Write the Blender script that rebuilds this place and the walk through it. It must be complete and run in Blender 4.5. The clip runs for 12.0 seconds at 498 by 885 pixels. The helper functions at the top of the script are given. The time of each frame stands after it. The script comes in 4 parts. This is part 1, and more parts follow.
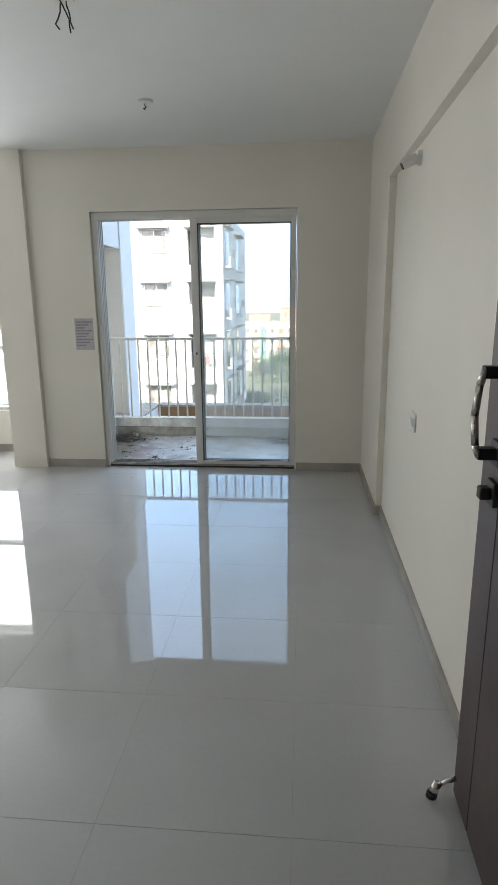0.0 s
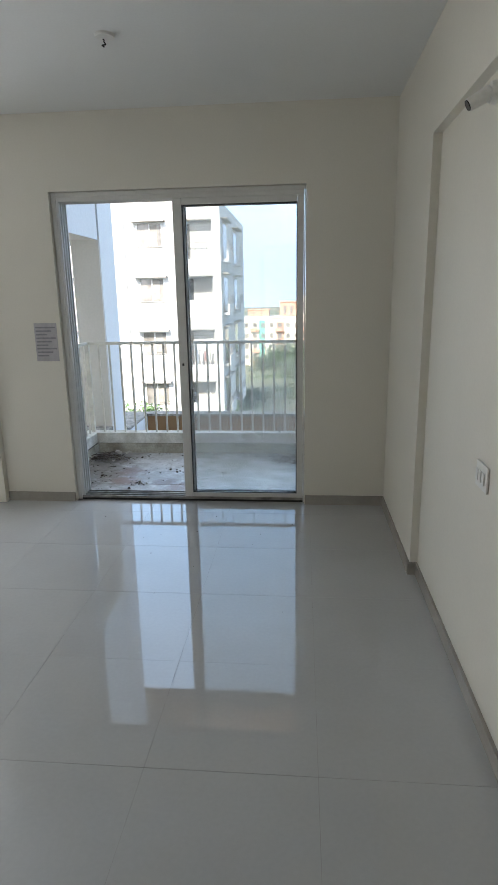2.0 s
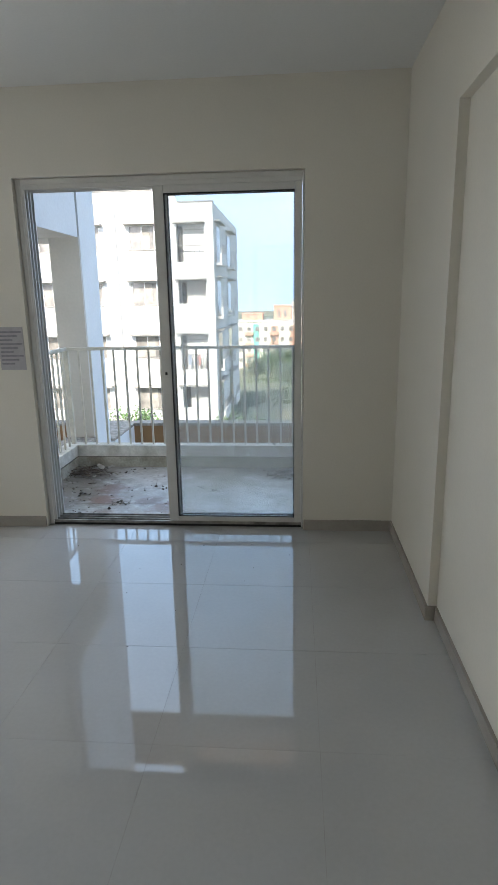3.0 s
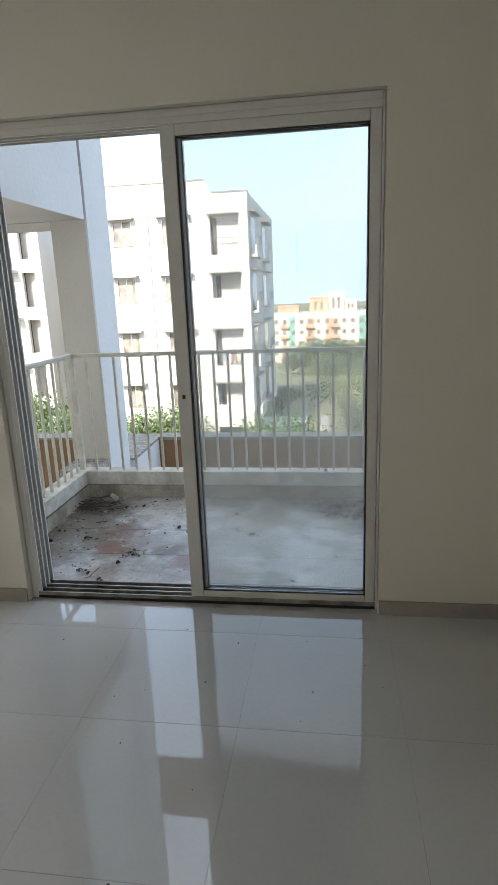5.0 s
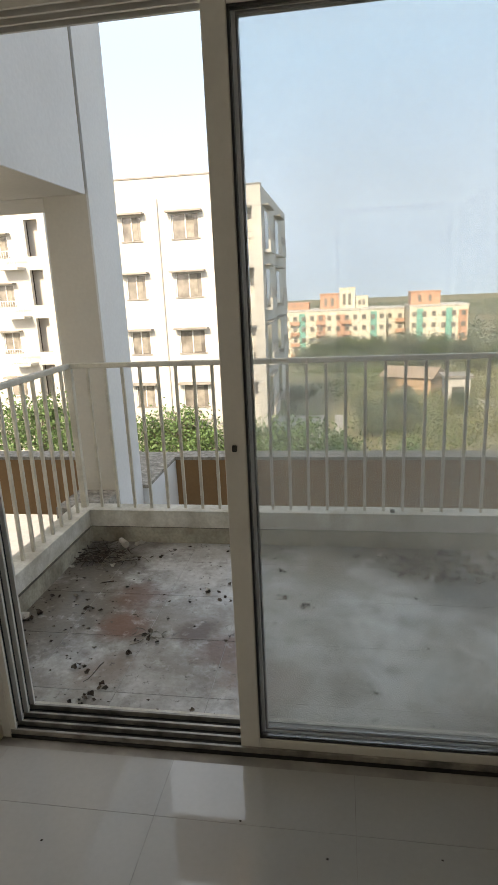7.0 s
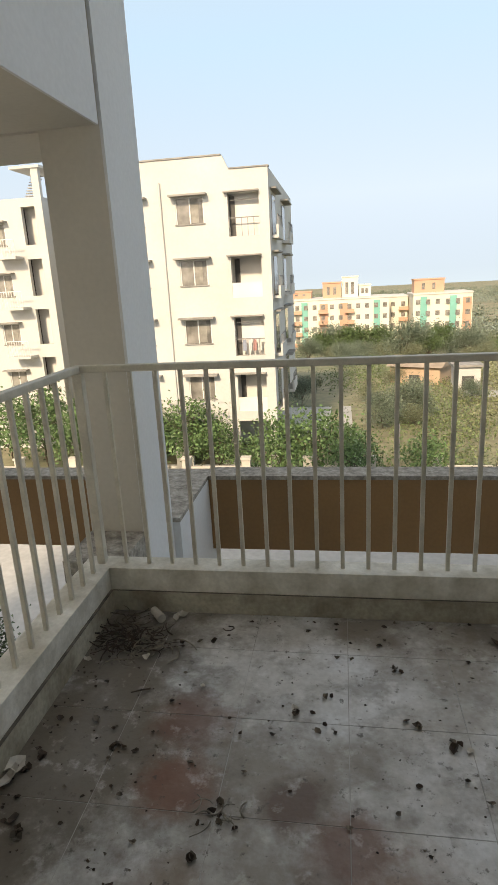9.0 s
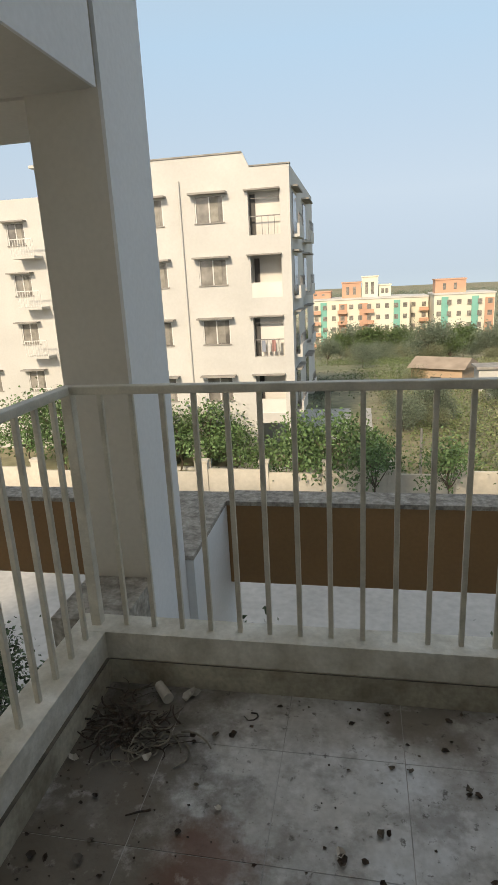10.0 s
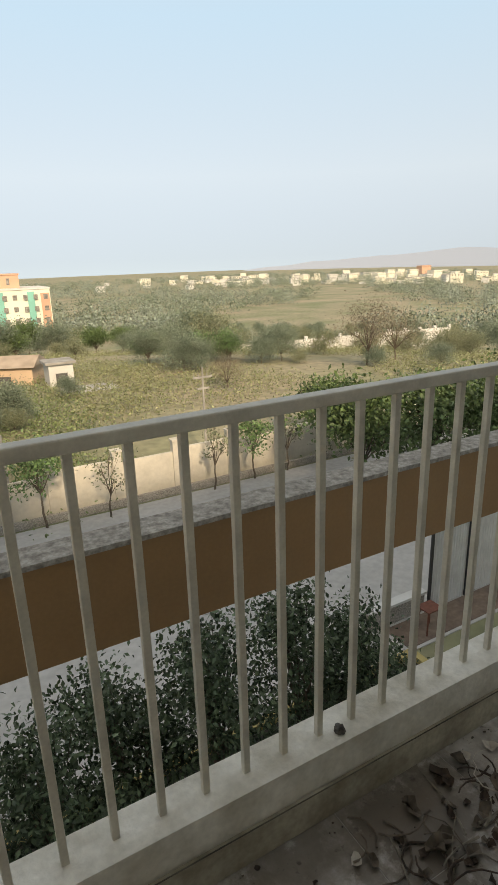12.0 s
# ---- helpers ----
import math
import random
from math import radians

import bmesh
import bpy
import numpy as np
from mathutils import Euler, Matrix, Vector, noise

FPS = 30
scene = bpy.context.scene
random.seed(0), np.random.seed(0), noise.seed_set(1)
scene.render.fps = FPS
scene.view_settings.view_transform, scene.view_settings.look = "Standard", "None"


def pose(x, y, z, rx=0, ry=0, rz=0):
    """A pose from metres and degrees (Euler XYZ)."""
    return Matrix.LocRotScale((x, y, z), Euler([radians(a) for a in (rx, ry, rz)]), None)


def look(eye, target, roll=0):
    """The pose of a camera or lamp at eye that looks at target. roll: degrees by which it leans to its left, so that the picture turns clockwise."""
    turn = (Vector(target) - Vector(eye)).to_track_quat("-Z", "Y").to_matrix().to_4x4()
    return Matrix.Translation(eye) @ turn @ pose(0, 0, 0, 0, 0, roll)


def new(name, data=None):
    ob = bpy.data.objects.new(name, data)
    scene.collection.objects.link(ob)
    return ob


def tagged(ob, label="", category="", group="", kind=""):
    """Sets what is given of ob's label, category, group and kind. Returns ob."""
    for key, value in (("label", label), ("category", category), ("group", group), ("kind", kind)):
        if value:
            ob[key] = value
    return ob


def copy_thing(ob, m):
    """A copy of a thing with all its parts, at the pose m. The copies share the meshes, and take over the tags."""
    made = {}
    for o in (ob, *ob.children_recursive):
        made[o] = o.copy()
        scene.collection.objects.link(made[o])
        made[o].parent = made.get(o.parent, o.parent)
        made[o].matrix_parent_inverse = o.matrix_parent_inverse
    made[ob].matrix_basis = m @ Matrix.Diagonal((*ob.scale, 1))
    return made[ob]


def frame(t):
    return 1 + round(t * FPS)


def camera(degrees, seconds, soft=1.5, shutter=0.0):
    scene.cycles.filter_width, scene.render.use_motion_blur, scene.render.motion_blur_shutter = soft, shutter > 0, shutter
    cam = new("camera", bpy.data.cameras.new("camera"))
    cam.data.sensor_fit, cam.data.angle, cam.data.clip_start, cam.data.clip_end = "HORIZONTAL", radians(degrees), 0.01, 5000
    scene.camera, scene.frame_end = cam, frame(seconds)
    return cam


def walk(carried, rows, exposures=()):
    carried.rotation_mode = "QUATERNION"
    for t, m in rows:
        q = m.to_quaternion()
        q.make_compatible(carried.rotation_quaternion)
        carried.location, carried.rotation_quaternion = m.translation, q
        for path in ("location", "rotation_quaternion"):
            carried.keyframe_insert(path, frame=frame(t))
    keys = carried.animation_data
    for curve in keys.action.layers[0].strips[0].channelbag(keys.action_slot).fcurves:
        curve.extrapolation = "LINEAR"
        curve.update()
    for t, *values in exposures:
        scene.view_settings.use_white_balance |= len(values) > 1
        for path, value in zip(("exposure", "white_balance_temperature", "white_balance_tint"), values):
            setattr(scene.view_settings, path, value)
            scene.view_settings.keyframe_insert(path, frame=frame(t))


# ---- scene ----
cam = camera(46.2, 12.0)
PATH = [
    (0, (1.737, -4.85, 1.435), (1.559, -2.916, 0.958), -0.5),
    (0.5, (1.725, -4.62, 1.44), (1.547, -2.688, 0.956), -0.7),
    (1, (1.766, -4.391, 1.461), (1.588, -2.459, 0.974), -0.7),
    (1.5, (1.746, -4.202, 1.454), (1.569, -2.272, 0.96), -0.9),
    (2, (1.666, -3.949, 1.464), (1.488, -2.019, 0.969), -1.0),
    (2.5, (1.664, -3.759, 1.473), (1.49, -1.829, 0.978), -1.0),
    (2.7, (1.658, -3.656, 1.445), (1.499, -1.721, 0.963), -1.0),
    (4.5, (1.538, -2.652, 1.436), (1.322, -0.728, 0.933), -1.7),
    (5, (1.489, -2.402, 1.428), (1.207, -0.487, 0.927), -2.3),
    (5.5, (1.369, -2.134, 1.415), (1.072, -0.22, 0.914), -2.4),
    (6, (1.272, -1.905, 1.407), (0.976, 0.008, 0.903), -2.4),
    (6.5, (1.214, -1.649, 1.418), (0.916, 0.263, 0.914), -2.4),
    (7, (1.136, -1.445, 1.408), (0.822, 0.463, 0.899), -2.6),
    (8.8, (0.669, -0.54, 1.322), (0.354, 1.359, 0.779), -3.3),
    (9, (0.599, -0.423, 1.335), (0.28, 1.476, 0.794), -3.1),
    (9.5, (0.5, -0.171, 1.328), (0.165, 1.725, 0.786), -2.9),
    (10, (0.471, 0.105, 1.336), (0.094, 1.994, 0.797), -3.0),
    (10.5, (0.455, 0.348, 1.312), (0.401, 2.272, 0.77), -3.4),
    (11, (0.432, 0.578, 1.316), (0.818, 2.453, 0.737), -2.7),
    (11.5, (0.495, 0.76, 1.3), (1.16, 2.551, 0.707), -1.8),
    (12, (0.614, 0.965, 1.298), (1.555, 2.622, 0.691), -1.7),
]
walk(cam, [(t, look(e, g, r)) for t, e, g, r in PATH],
     exposures=[(0, 4.2, 6250, 10), (2.7, 3.85, 6200, 10), (4.5, 3.8, 6550, 11), (6.0, 3.55, 7400, 12), (7.2, 3.18, 8200, 13), (8.8, 2.82, 8300, 12), (10, 2.4, 7800, 10), (12, 2.6, 8600, 11)])

# ---- world, sun, lamps ----
VEIL = 0.85
SUN_EL, SUN_AZ = 33.0, 190.0      # degrees; azimuth clockwise from +y
world = bpy.data.worlds.new("sky")
scene.world = world
world.use_nodes = True
wn = world.node_tree.nodes
sky = wn.new("ShaderNodeTexSky")
sky.sky_type, sky.sun_disc = "NISHITA", False
sky.sun_elevation, sky.sun_rotation = radians(SUN_EL), radians(SUN_AZ)
sky.dust_density, sky.air_density = 2.0, 1.0
sky.ozone_density = 2.0
# the horizon lies a little below eye level, and haze veils the sky, blue above and grey-mauve low down
coord, lift, veil = wn.new("ShaderNodeTexCoord"), wn.new("ShaderNodeVectorMath"), wn.new("ShaderNodeMix")
height, haze = wn.new("ShaderNodeSeparateXYZ"), wn.new("ShaderNodeValToRGB")
lift.operation, lift.inputs[1].default_value = "ADD", (0, 0, 0.18)
veil.data_type, veil.inputs["Factor"].default_value = "RGBA", VEIL
for e, (p, c) in zip([haze.color_ramp.elements[0], haze.color_ramp.elements[1], haze.color_ramp.elements.new(0.12), haze.color_ramp.elements.new(0.32)],
                     ((0.0, (0.54, 0.61, 0.75)), (0.75, (0.60, 0.98, 1.55)), (0.12, (0.78, 0.94, 1.13)), (0.32, (0.70, 1.06, 1.46)))):
    e.position, e.color = p, (*c, 1)
wl = world.node_tree.links
wl.new(coord.outputs["Generated"], lift.inputs[0])
wl.new(coord.outputs["Generated"], height.inputs[0])
wl.new(height.outputs["Z"], haze.inputs["Fac"])
wl.new(haze.outputs["Color"], veil.inputs["B"])
wl.new(lift.outputs[0], sky.inputs["Vector"])
wl.new(sky.outputs[0], veil.inputs["A"])
wl.new(veil.outputs["Result"], wn["Background"].inputs[0])
wn["Background"].inputs[1].default_value = 0.11
sun = new("sun", bpy.data.lights.new("sun", "SUN"))
sun.data.energy, sun.data.angle, sun.data.color = 0.78, radians(6.0), (1.0, 0.89, 0.75)
_sd = Vector((math.sin(radians(SUN_AZ)) * math.cos(radians(SUN_EL)), math.cos(radians(SUN_AZ)) * math.cos(radians(SUN_EL)), math.sin(radians(SUN_EL))))
sun.matrix_world = look((0, 0, 40), Vector((0, 0, 40)) - _sd)


def window_light(name, at, toward, w, h, watts):
    """Daylight of the sky standing in a window's opening."""
    d = bpy.data.lights.new(name, "AREA")
    d.shape, d.size, d.size_y, d.energy, d.color = "RECTANGLE", w, h, watts, (0.97, 0.98, 1.0)
    new(name, d).matrix_world = look(at, toward)


window_light("recess_window_light", (-2.16, 0.70, 1.28), (-2.16, -1, 1.27), 2.2, 1.6, 5.2)


# ---- materials ----
BF, KT = -0.16, 0.055     # balcony floor and kerb top


def mat(name, color, rough=0.6, vary=0.08, scale=3.0, bump=0.0, bump_scale=60.0, metal=0.0, spec=0.5, color2=None, fine=0.04, coat=0.0, island=0.0):
    """A painted or raw surface: base colour with broad stains, fine grain and relief."""
    m = bpy.data.materials.new(name)
    m.use_nodes = True
    n, l = m.node_tree.nodes, m.node_tree.links
    b = n["Principled BSDF"]
    b.inputs["Roughness"].default_value, b.inputs["Metallic"].default_value = rough, metal
    b.inputs["Specular IOR Level"].default_value = spec
    if coat:
        b.inputs["Coat Weight"].default_value = coat
    co = n.new("ShaderNodeNewGeometry")
    big = n.new("ShaderNodeTexNoise")
    big.inputs["Scale"].default_value, big.inputs["Detail"].default_value = scale, 6
    small = n.new("ShaderNodeTexNoise")
    small.inputs["Scale"].default_value, small.inputs["Detail"].default_value = bump_scale, 4
    l.new(co.outputs["Position"], big.inputs["Vector"])
    l.new(co.outputs["Position"], small.inputs["Vector"])
    c2 = color2 or [c * (1 - vary * 2) for c in color]
    ramp = n.new("ShaderNodeValToRGB")
    ramp.color_ramp.elements[0].position, ramp.color_ramp.elements[1].position = 0.32, 0.68
    ramp.color_ramp.elements[0].color, ramp.color_ramp.elements[1].color = (*c2, 1), (*color, 1)
    l.new(big.outputs["Fac"], ramp.inputs["Fac"])
    hsv = n.new("ShaderNodeHueSaturation")
    l.new(ramp.outputs["Color"], hsv.inputs["Color"])
    mr = n.new("ShaderNodeMapRange")
    mr.inputs["From Min"].default_value, mr.inputs["From Max"].default_value = 0.3, 0.7
    mr.inputs["To Min"].default_value, mr.inputs["To Max"].default_value = 1 - fine, 1 + fine
    l.new(small.outputs["Fac"], mr.inputs["Value"])
    value = mr.outputs["Result"]
    if island:
        mi = n.new("ShaderNodeMapRange")
        mi.inputs["To Min"].default_value, mi.inputs["To Max"].default_value = 1 - island, 1 + island
        l.new(co.outputs["Random Per Island"], mi.inputs["Value"])
        mu = n.new("ShaderNodeMath")
        mu.operation = "MULTIPLY"
        l.new(value, mu.inputs[0])
        l.new(mi.outputs["Result"], mu.inputs[1])
        value = mu.outputs[0]
    l.new(value, hsv.inputs["Value"])
    l.new(hsv.outputs["Color"], b.inputs["Base Color"])
    if bump:
        bp = n.new("ShaderNodeBump")
        bp.inputs["Strength"].default_value, bp.inputs["Distance"].default_value = bump, 0.01
        l.new(small.outputs["Fac"], bp.inputs["Height"])
        l.new(bp.outputs["Normal"], b.inputs["Normal"])
    return m


PAINT = mat("cream_wall_paint", (0.80, 0.765, 0.68), 0.55, 0.03, 1.2, 0.05, 90, fine=0.015)
CEIL = mat("white_ceiling_paint", (0.82, 0.82, 0.80), 0.7, 0.03, 1.0, 0.05, 80, fine=0.015)
SKIRT = mat("grey_tile_skirting", (0.42, 0.39, 0.35), 0.25, 0.08, 5, fine=0.03)
TILE = mat("polished_floor_tile", (0.51, 0.515, 0.51), 0.03, 0.05, 1.6, spec=1.0, fine=0.02, coat=0.25)
DIRTY = mat("dirt_darkened_skirting", (0.46, 0.43, 0.35), 0.85, 0.25, 7, 0.3, 50, color2=(0.24, 0.21, 0.16), fine=0.15)
GROUT = mat("grey_tile_joint", (0.42, 0.41, 0.39), 0.8, 0.2, 8)
FRAME = mat("white_powder_coated_aluminium", (0.72, 0.71, 0.68), 0.4, 0.04, 6, fine=0.02)
GASKET_AND_GROOVE = mat("black_gasket_and_groove", (0.02, 0.02, 0.02), 0.6, 0.1, 20)
TRACK = mat("dirty_aluminium_track", (0.45, 0.43, 0.40), 0.45, 0.3, 14, metal=0.5)
RAIL = mat("cream_enamel_rail_paint", (0.62, 0.58, 0.49), 0.45, 0.12, 12, 0.1, 120, fine=0.06)
KERB = mat("weathered_white_kerb_paint", (0.74, 0.72, 0.66), 0.8, 0.12, 8, 0.3, 60, color2=(0.46, 0.43, 0.36), fine=0.08)
BALC = mat("dirty_balcony_tile", (0.63, 0.65, 0.67), 0.30, 0.2, 2.6, 0.15, 45, color2=(0.44, 0.42, 0.39), fine=0.10)
def dust_patches(m, color, scale, seed, lo, hi, amount):
    """Blown-in earth lying in patches over a surface."""
    n, l = m.node_tree.nodes, m.node_tree.links
    b = n["Principled BSDF"]
    old = b.inputs["Base Color"].links[0].from_socket
    geo, shift, t, r, mix = n.new("ShaderNodeNewGeometry"), n.new("ShaderNodeVectorMath"), n.new("ShaderNodeTexNoise"), n.new("ShaderNodeMapRange"), n.new("ShaderNodeMix")
    shift.operation, shift.inputs[1].default_value = "ADD", (seed, seed * 0.7, 0)
    t.inputs["Scale"].default_value, t.inputs["Detail"].default_value, t.inputs["Roughness"].default_value = scale, 9, 0.65
    r.inputs["From Min"].default_value, r.inputs["From Max"].default_value, r.inputs["To Max"].default_value = lo, hi, amount
    mix.data_type = "RGBA"
    mix.inputs["B"].default_value = (*color, 1)
    l.new(geo.outputs["Position"], shift.inputs[0])
    l.new(shift.outputs[0], t.inputs["Vector"])
    l.new(t.outputs["Fac"], r.inputs["Value"])
    l.new(r.outputs["Result"], mix.inputs["Factor"])
    l.new(old, mix.inputs["A"])
    l.new(mix.outputs["Result"], b.inputs["Base Color"])
def dust_spot(m, centre, radius, color, amount):
    """One ragged drift of earth round a place."""
    n, l = m.node_tree.nodes, m.node_tree.links
    b = n["Principled BSDF"]
    old = b.inputs["Base Color"].links[0].from_socket
    geo, dist, t, r1, add, r2, mix = [n.new("ShaderNode" + k) for k in ("NewGeometry", "VectorMath", "TexNoise", "MapRange", "Math", "MapRange", "Mix")]
    dist.operation, dist.inputs[1].default_value = "DISTANCE", centre
    t.inputs["Scale"].default_value, t.inputs["Detail"].default_value, t.inputs["Roughness"].default_value = 7.0, 9, 0.7
    r1.inputs["From Max"].default_value, r1.inputs["To Min"].default_value, r1.inputs["To Max"].default_value = radius, 0.5, -0.5
    add.operation = "ADD"
    r2.inputs["From Min"].default_value, r2.inputs["From Max"].default_value, r2.inputs["To Max"].default_value = 0.36, 0.72, amount
    mix.data_type = "RGBA"
    mix.inputs["B"].default_value = (*color, 1)
    l.new(geo.outputs["Position"], dist.inputs[0])
    l.new(geo.outputs["Position"], t.inputs["Vector"])
    l.new(dist.outputs["Value"], r1.inputs["Value"])
    l.new(r1.outputs["Result"], add.inputs[0])
    l.new(t.outputs["Fac"], add.inputs[1])
    l.new(add.outputs[0], r2.inputs["Value"])
    l.new(r2.outputs["Result"], mix.inputs["Factor"])
    l.new(old, mix.inputs["A"])
    l.new(mix.outputs["Result"], b.inputs["Base Color"])
dust_patches(BALC, (0.21, 0.18, 0.145), 2.3, 4.0, 0.42, 0.62, 0.85)
dust_patches(BALC, (0.16, 0.135, 0.11), 8.0, 9.1, 0.50, 0.66, 0.6)
for _c, _r, _k, _a in (((-0.34, 1.62, BF), 0.62, (0.10, 0.085, 0.07), 0.9), ((-0.32, 1.08, BF), 0.80, (0.135, 0.112, 0.088), 0.9), ((-0.48, 0.7, BF), 0.4, (0.13, 0.11, 0.09), 0.9),
                       ((0.06, 1.24, BF), 0.22, (0.15, 0.07, 0.045), 0.8), ((0.07, 0.97, BF), 0.20, (0.19, 0.08, 0.05), 0.75), ((0.44, 0.93, BF), 0.17, (0.11, 0.065, 0.045), 0.9), ((0.62, 0.80, BF), 0.20, (0.15, 0.075, 0.05), 0.85),
                       ((0.12, 0.62, BF), 0.2, (0.24, 0.17, 0.13), 0.5), ((0.80, 0.62, BF), 0.28, (0.22, 0.14, 0.10), 0.7), ((1.80, 1.42, BF), 0.34, (0.075, 0.07, 0.06), 0.95), ((1.55, 1.78, BF), 0.42, (0.12, 0.10, 0.08), 0.9),
                       ((1.17, 0.60, BF), 0.16, (0.20, 0.17, 0.14), 0.7), ((0.7, 1.93, BF), 0.36, (0.17, 0.145, 0.12), 0.8), ((1.25, 1.95, BF), 0.34, (0.15, 0.13, 0.11), 0.8), ((2.1, 1.3, BF), 0.5, (0.11, 0.095, 0.08), 0.9)):
    dust_spot(BALC, _c, _r * 1.25, _k, _a)
dust_patches(BALC, (0.74, 0.74, 0.73), 12.0, 2.2, 0.57, 0.70, 0.4)
dust_patches(BALC, (0.07, 0.058, 0.048), 30.0, 7.7, 0.60, 0.68, 0.85)
dust_patches(BALC, (0.10, 0.085, 0.07), 75.0, 1.3, 0.64, 0.70, 0.8)
OUTER = mat("white_exterior_paint", (0.73, 0.74, 0.75), 0.75, 0.05, 0.8, 0.1, 40, fine=0.03)
# darker beige copy of the white exterior paint, with shade in its colour
OUTER_SHADED = mat("shaded_beige_exterior_paint", (0.60, 0.565, 0.50), 0.8, 0.06, 0.9, 0.1, 40, fine=0.03)
BROWN = mat("brown_fascia_paint", (0.29, 0.16, 0.065), 0.7, 0.08, 1.5, 0.1, 40, fine=0.05)
CONC = mat("stained_concrete_coping", (0.40, 0.37, 0.325), 0.9, 0.3, 22, 0.5, 60, color2=(0.18, 0.16, 0.135), fine=0.2)
WBLD = mat("off_white_building_paint", (0.59, 0.58, 0.55), 0.85, 0.06, 0.35, fine=0.03, bump_scale=9)
# shade of unlit interiors is put into this dark colour
DARK = mat("unlit_interior_dark", (0.10, 0.095, 0.09), 0.7, 0.2, 2)
WOOD = mat("dark_walnut_door_veneer", (0.095, 0.065, 0.058), 0.45, 0.25, 4, fine=0.15)
CHROME = mat("worn_chrome", (0.72, 0.70, 0.66), 0.2, 0.05, 20, metal=1.0)
PLASTIC = mat("white_switch_plastic", (0.8, 0.79, 0.75), 0.35, 0.02, 10)
BLACK = mat("black_plastic", (0.02, 0.02, 0.02), 0.5, 0.1, 10)
GROUND = mat("dry_field_soil_and_grass", (0.30, 0.25, 0.175), 0.95, 0.1, 0.06, color2=(0.15, 0.17, 0.085), bump_scale=1.2, fine=0.25)
PAVE = mat("pale_concrete_paving", (0.46, 0.45, 0.43), 0.9, 0.1, 0.4, fine=0.1, bump_scale=4)
BARK = mat("grey_brown_bark", (0.14, 0.11, 0.08), 0.9, 0.25, 6, 0.4, 30)


def leaf_mat(name, color, color2):
    m = mat(name, color, 0.5, 0.2, 0.8, color2=color2, fine=0.2, bump_scale=6, spec=0.3, island=0.45)
    return m


LEAF_DARK = leaf_mat("dark_glossy_leaf", (0.08, 0.115, 0.06), (0.04, 0.06, 0.03))
LEAF = leaf_mat("fresh_green_leaf", (0.125, 0.205, 0.08), (0.075, 0.13, 0.05))
# distance haze is put into this pale bluish base colour
LEAF_HAZE = leaf_mat("haze_paled_far_foliage", (0.25, 0.285, 0.235), (0.16, 0.20, 0.16))
LEAF_MID = leaf_mat("deep_green_leaf", (0.10, 0.15, 0.055), (0.06, 0.095, 0.035))
LEAF_BROWN = leaf_mat("withered_brown_twigs", (0.20, 0.17, 0.12), (0.13, 0.115, 0.08))
LEAF_DRY = leaf_mat("dry_olive_leaf", (0.21, 0.22, 0.135), (0.14, 0.16, 0.095))
# grey-green leaf, lightened in its colour to stand for haze
LEAF_FAR = leaf_mat("haze_paled_grey_green_leaf", (0.175, 0.21, 0.15), (0.12, 0.155, 0.11))

GLASS = bpy.data.materials.new("dusty_clear_glass")
GLASS.use_nodes = True
_n, _l = GLASS.node_tree.nodes, GLASS.node_tree.links
_n.remove(_n["Principled BSDF"])
_tr, _gl, _df = _n.new("ShaderNodeBsdfTransparent"), _n.new("ShaderNodeBsdfGlossy"), _n.new("ShaderNodeBsdfTranslucent")
_gl.inputs["Roughness"].default_value = 0.02
_tr.inputs["Color"].default_value = (0.95, 0.96, 0.96, 1)
_df.inputs["Color"].default_value = (0.88, 0.84, 0.77, 1)
_fr, _m1, _m2 = _n.new("ShaderNodeFresnel"), _n.new("ShaderNodeMixShader"), _n.new("ShaderNodeMixShader")
_fr.inputs["IOR"].default_value = 1.45
_dust, _dr = _n.new("ShaderNodeTexNoise"), _n.new("ShaderNodeMapRange")
_dust.inputs["Scale"].default_value, _dust.inputs["Detail"].default_value = 2.2, 6
_dr.inputs["From Min"].default_value, _dr.inputs["From Max"].default_value = 0.35, 0.7
_dr.inputs["To Min"].default_value, _dr.inputs["To Max"].default_value = 0.055, 0.125
_geo = _n.new("ShaderNodeNewGeometry")
_l.new(_geo.outputs["Position"], _dust.inputs["Vector"])
_l.new(_dust.outputs["Fac"], _dr.inputs["Value"])
_l.new(_dr.outputs["Result"], _m1.inputs[0])
_l.new(_tr.outputs[0], _m1.inputs[1])
_l.new(_df.outputs[0], _m1.inputs[2])
_l.new(_fr.outputs[0], _m2.inputs[0])
_l.new(_m1.outputs[0], _m2.inputs[1])
_l.new(_gl.outputs[0], _m2.inputs[2])
_l.new(_m2.outputs[0], _n["Material Output"].inputs["Surface"])


# ---- mesh helpers ----
def box(bm, x0, x1, y0, y1, z0, z1, bevel=0.0):
    g = bmesh.ops.create_cube(bm, size=1, matrix=Matrix.LocRotScale(((x0 + x1) / 2, (y0 + y1) / 2, (z0 + z1) / 2), None, (x1 - x0, y1 - y0, z1 - z0)))
    if bevel:
        es = {e for v in g["verts"] for e in v.link_edges}
        bmesh.ops.bevel(bm, geom=list(es), offset=bevel, segments=2, affect="EDGES", profile=0.5)


def tube(bm, p, q, r0, r1=None, seg=8):
    p, q = Vector(p), Vector(q)
    d = q - p
    m = Matrix.Translation((p + q) / 2) @ d.to_track_quat("Z", "Y").to_matrix().to_4x4()
    bmesh.ops.create_cone(bm, cap_ends=True, segments=seg, radius1=r0, radius2=r0 if r1 is None else r1, depth=d.length, matrix=m)


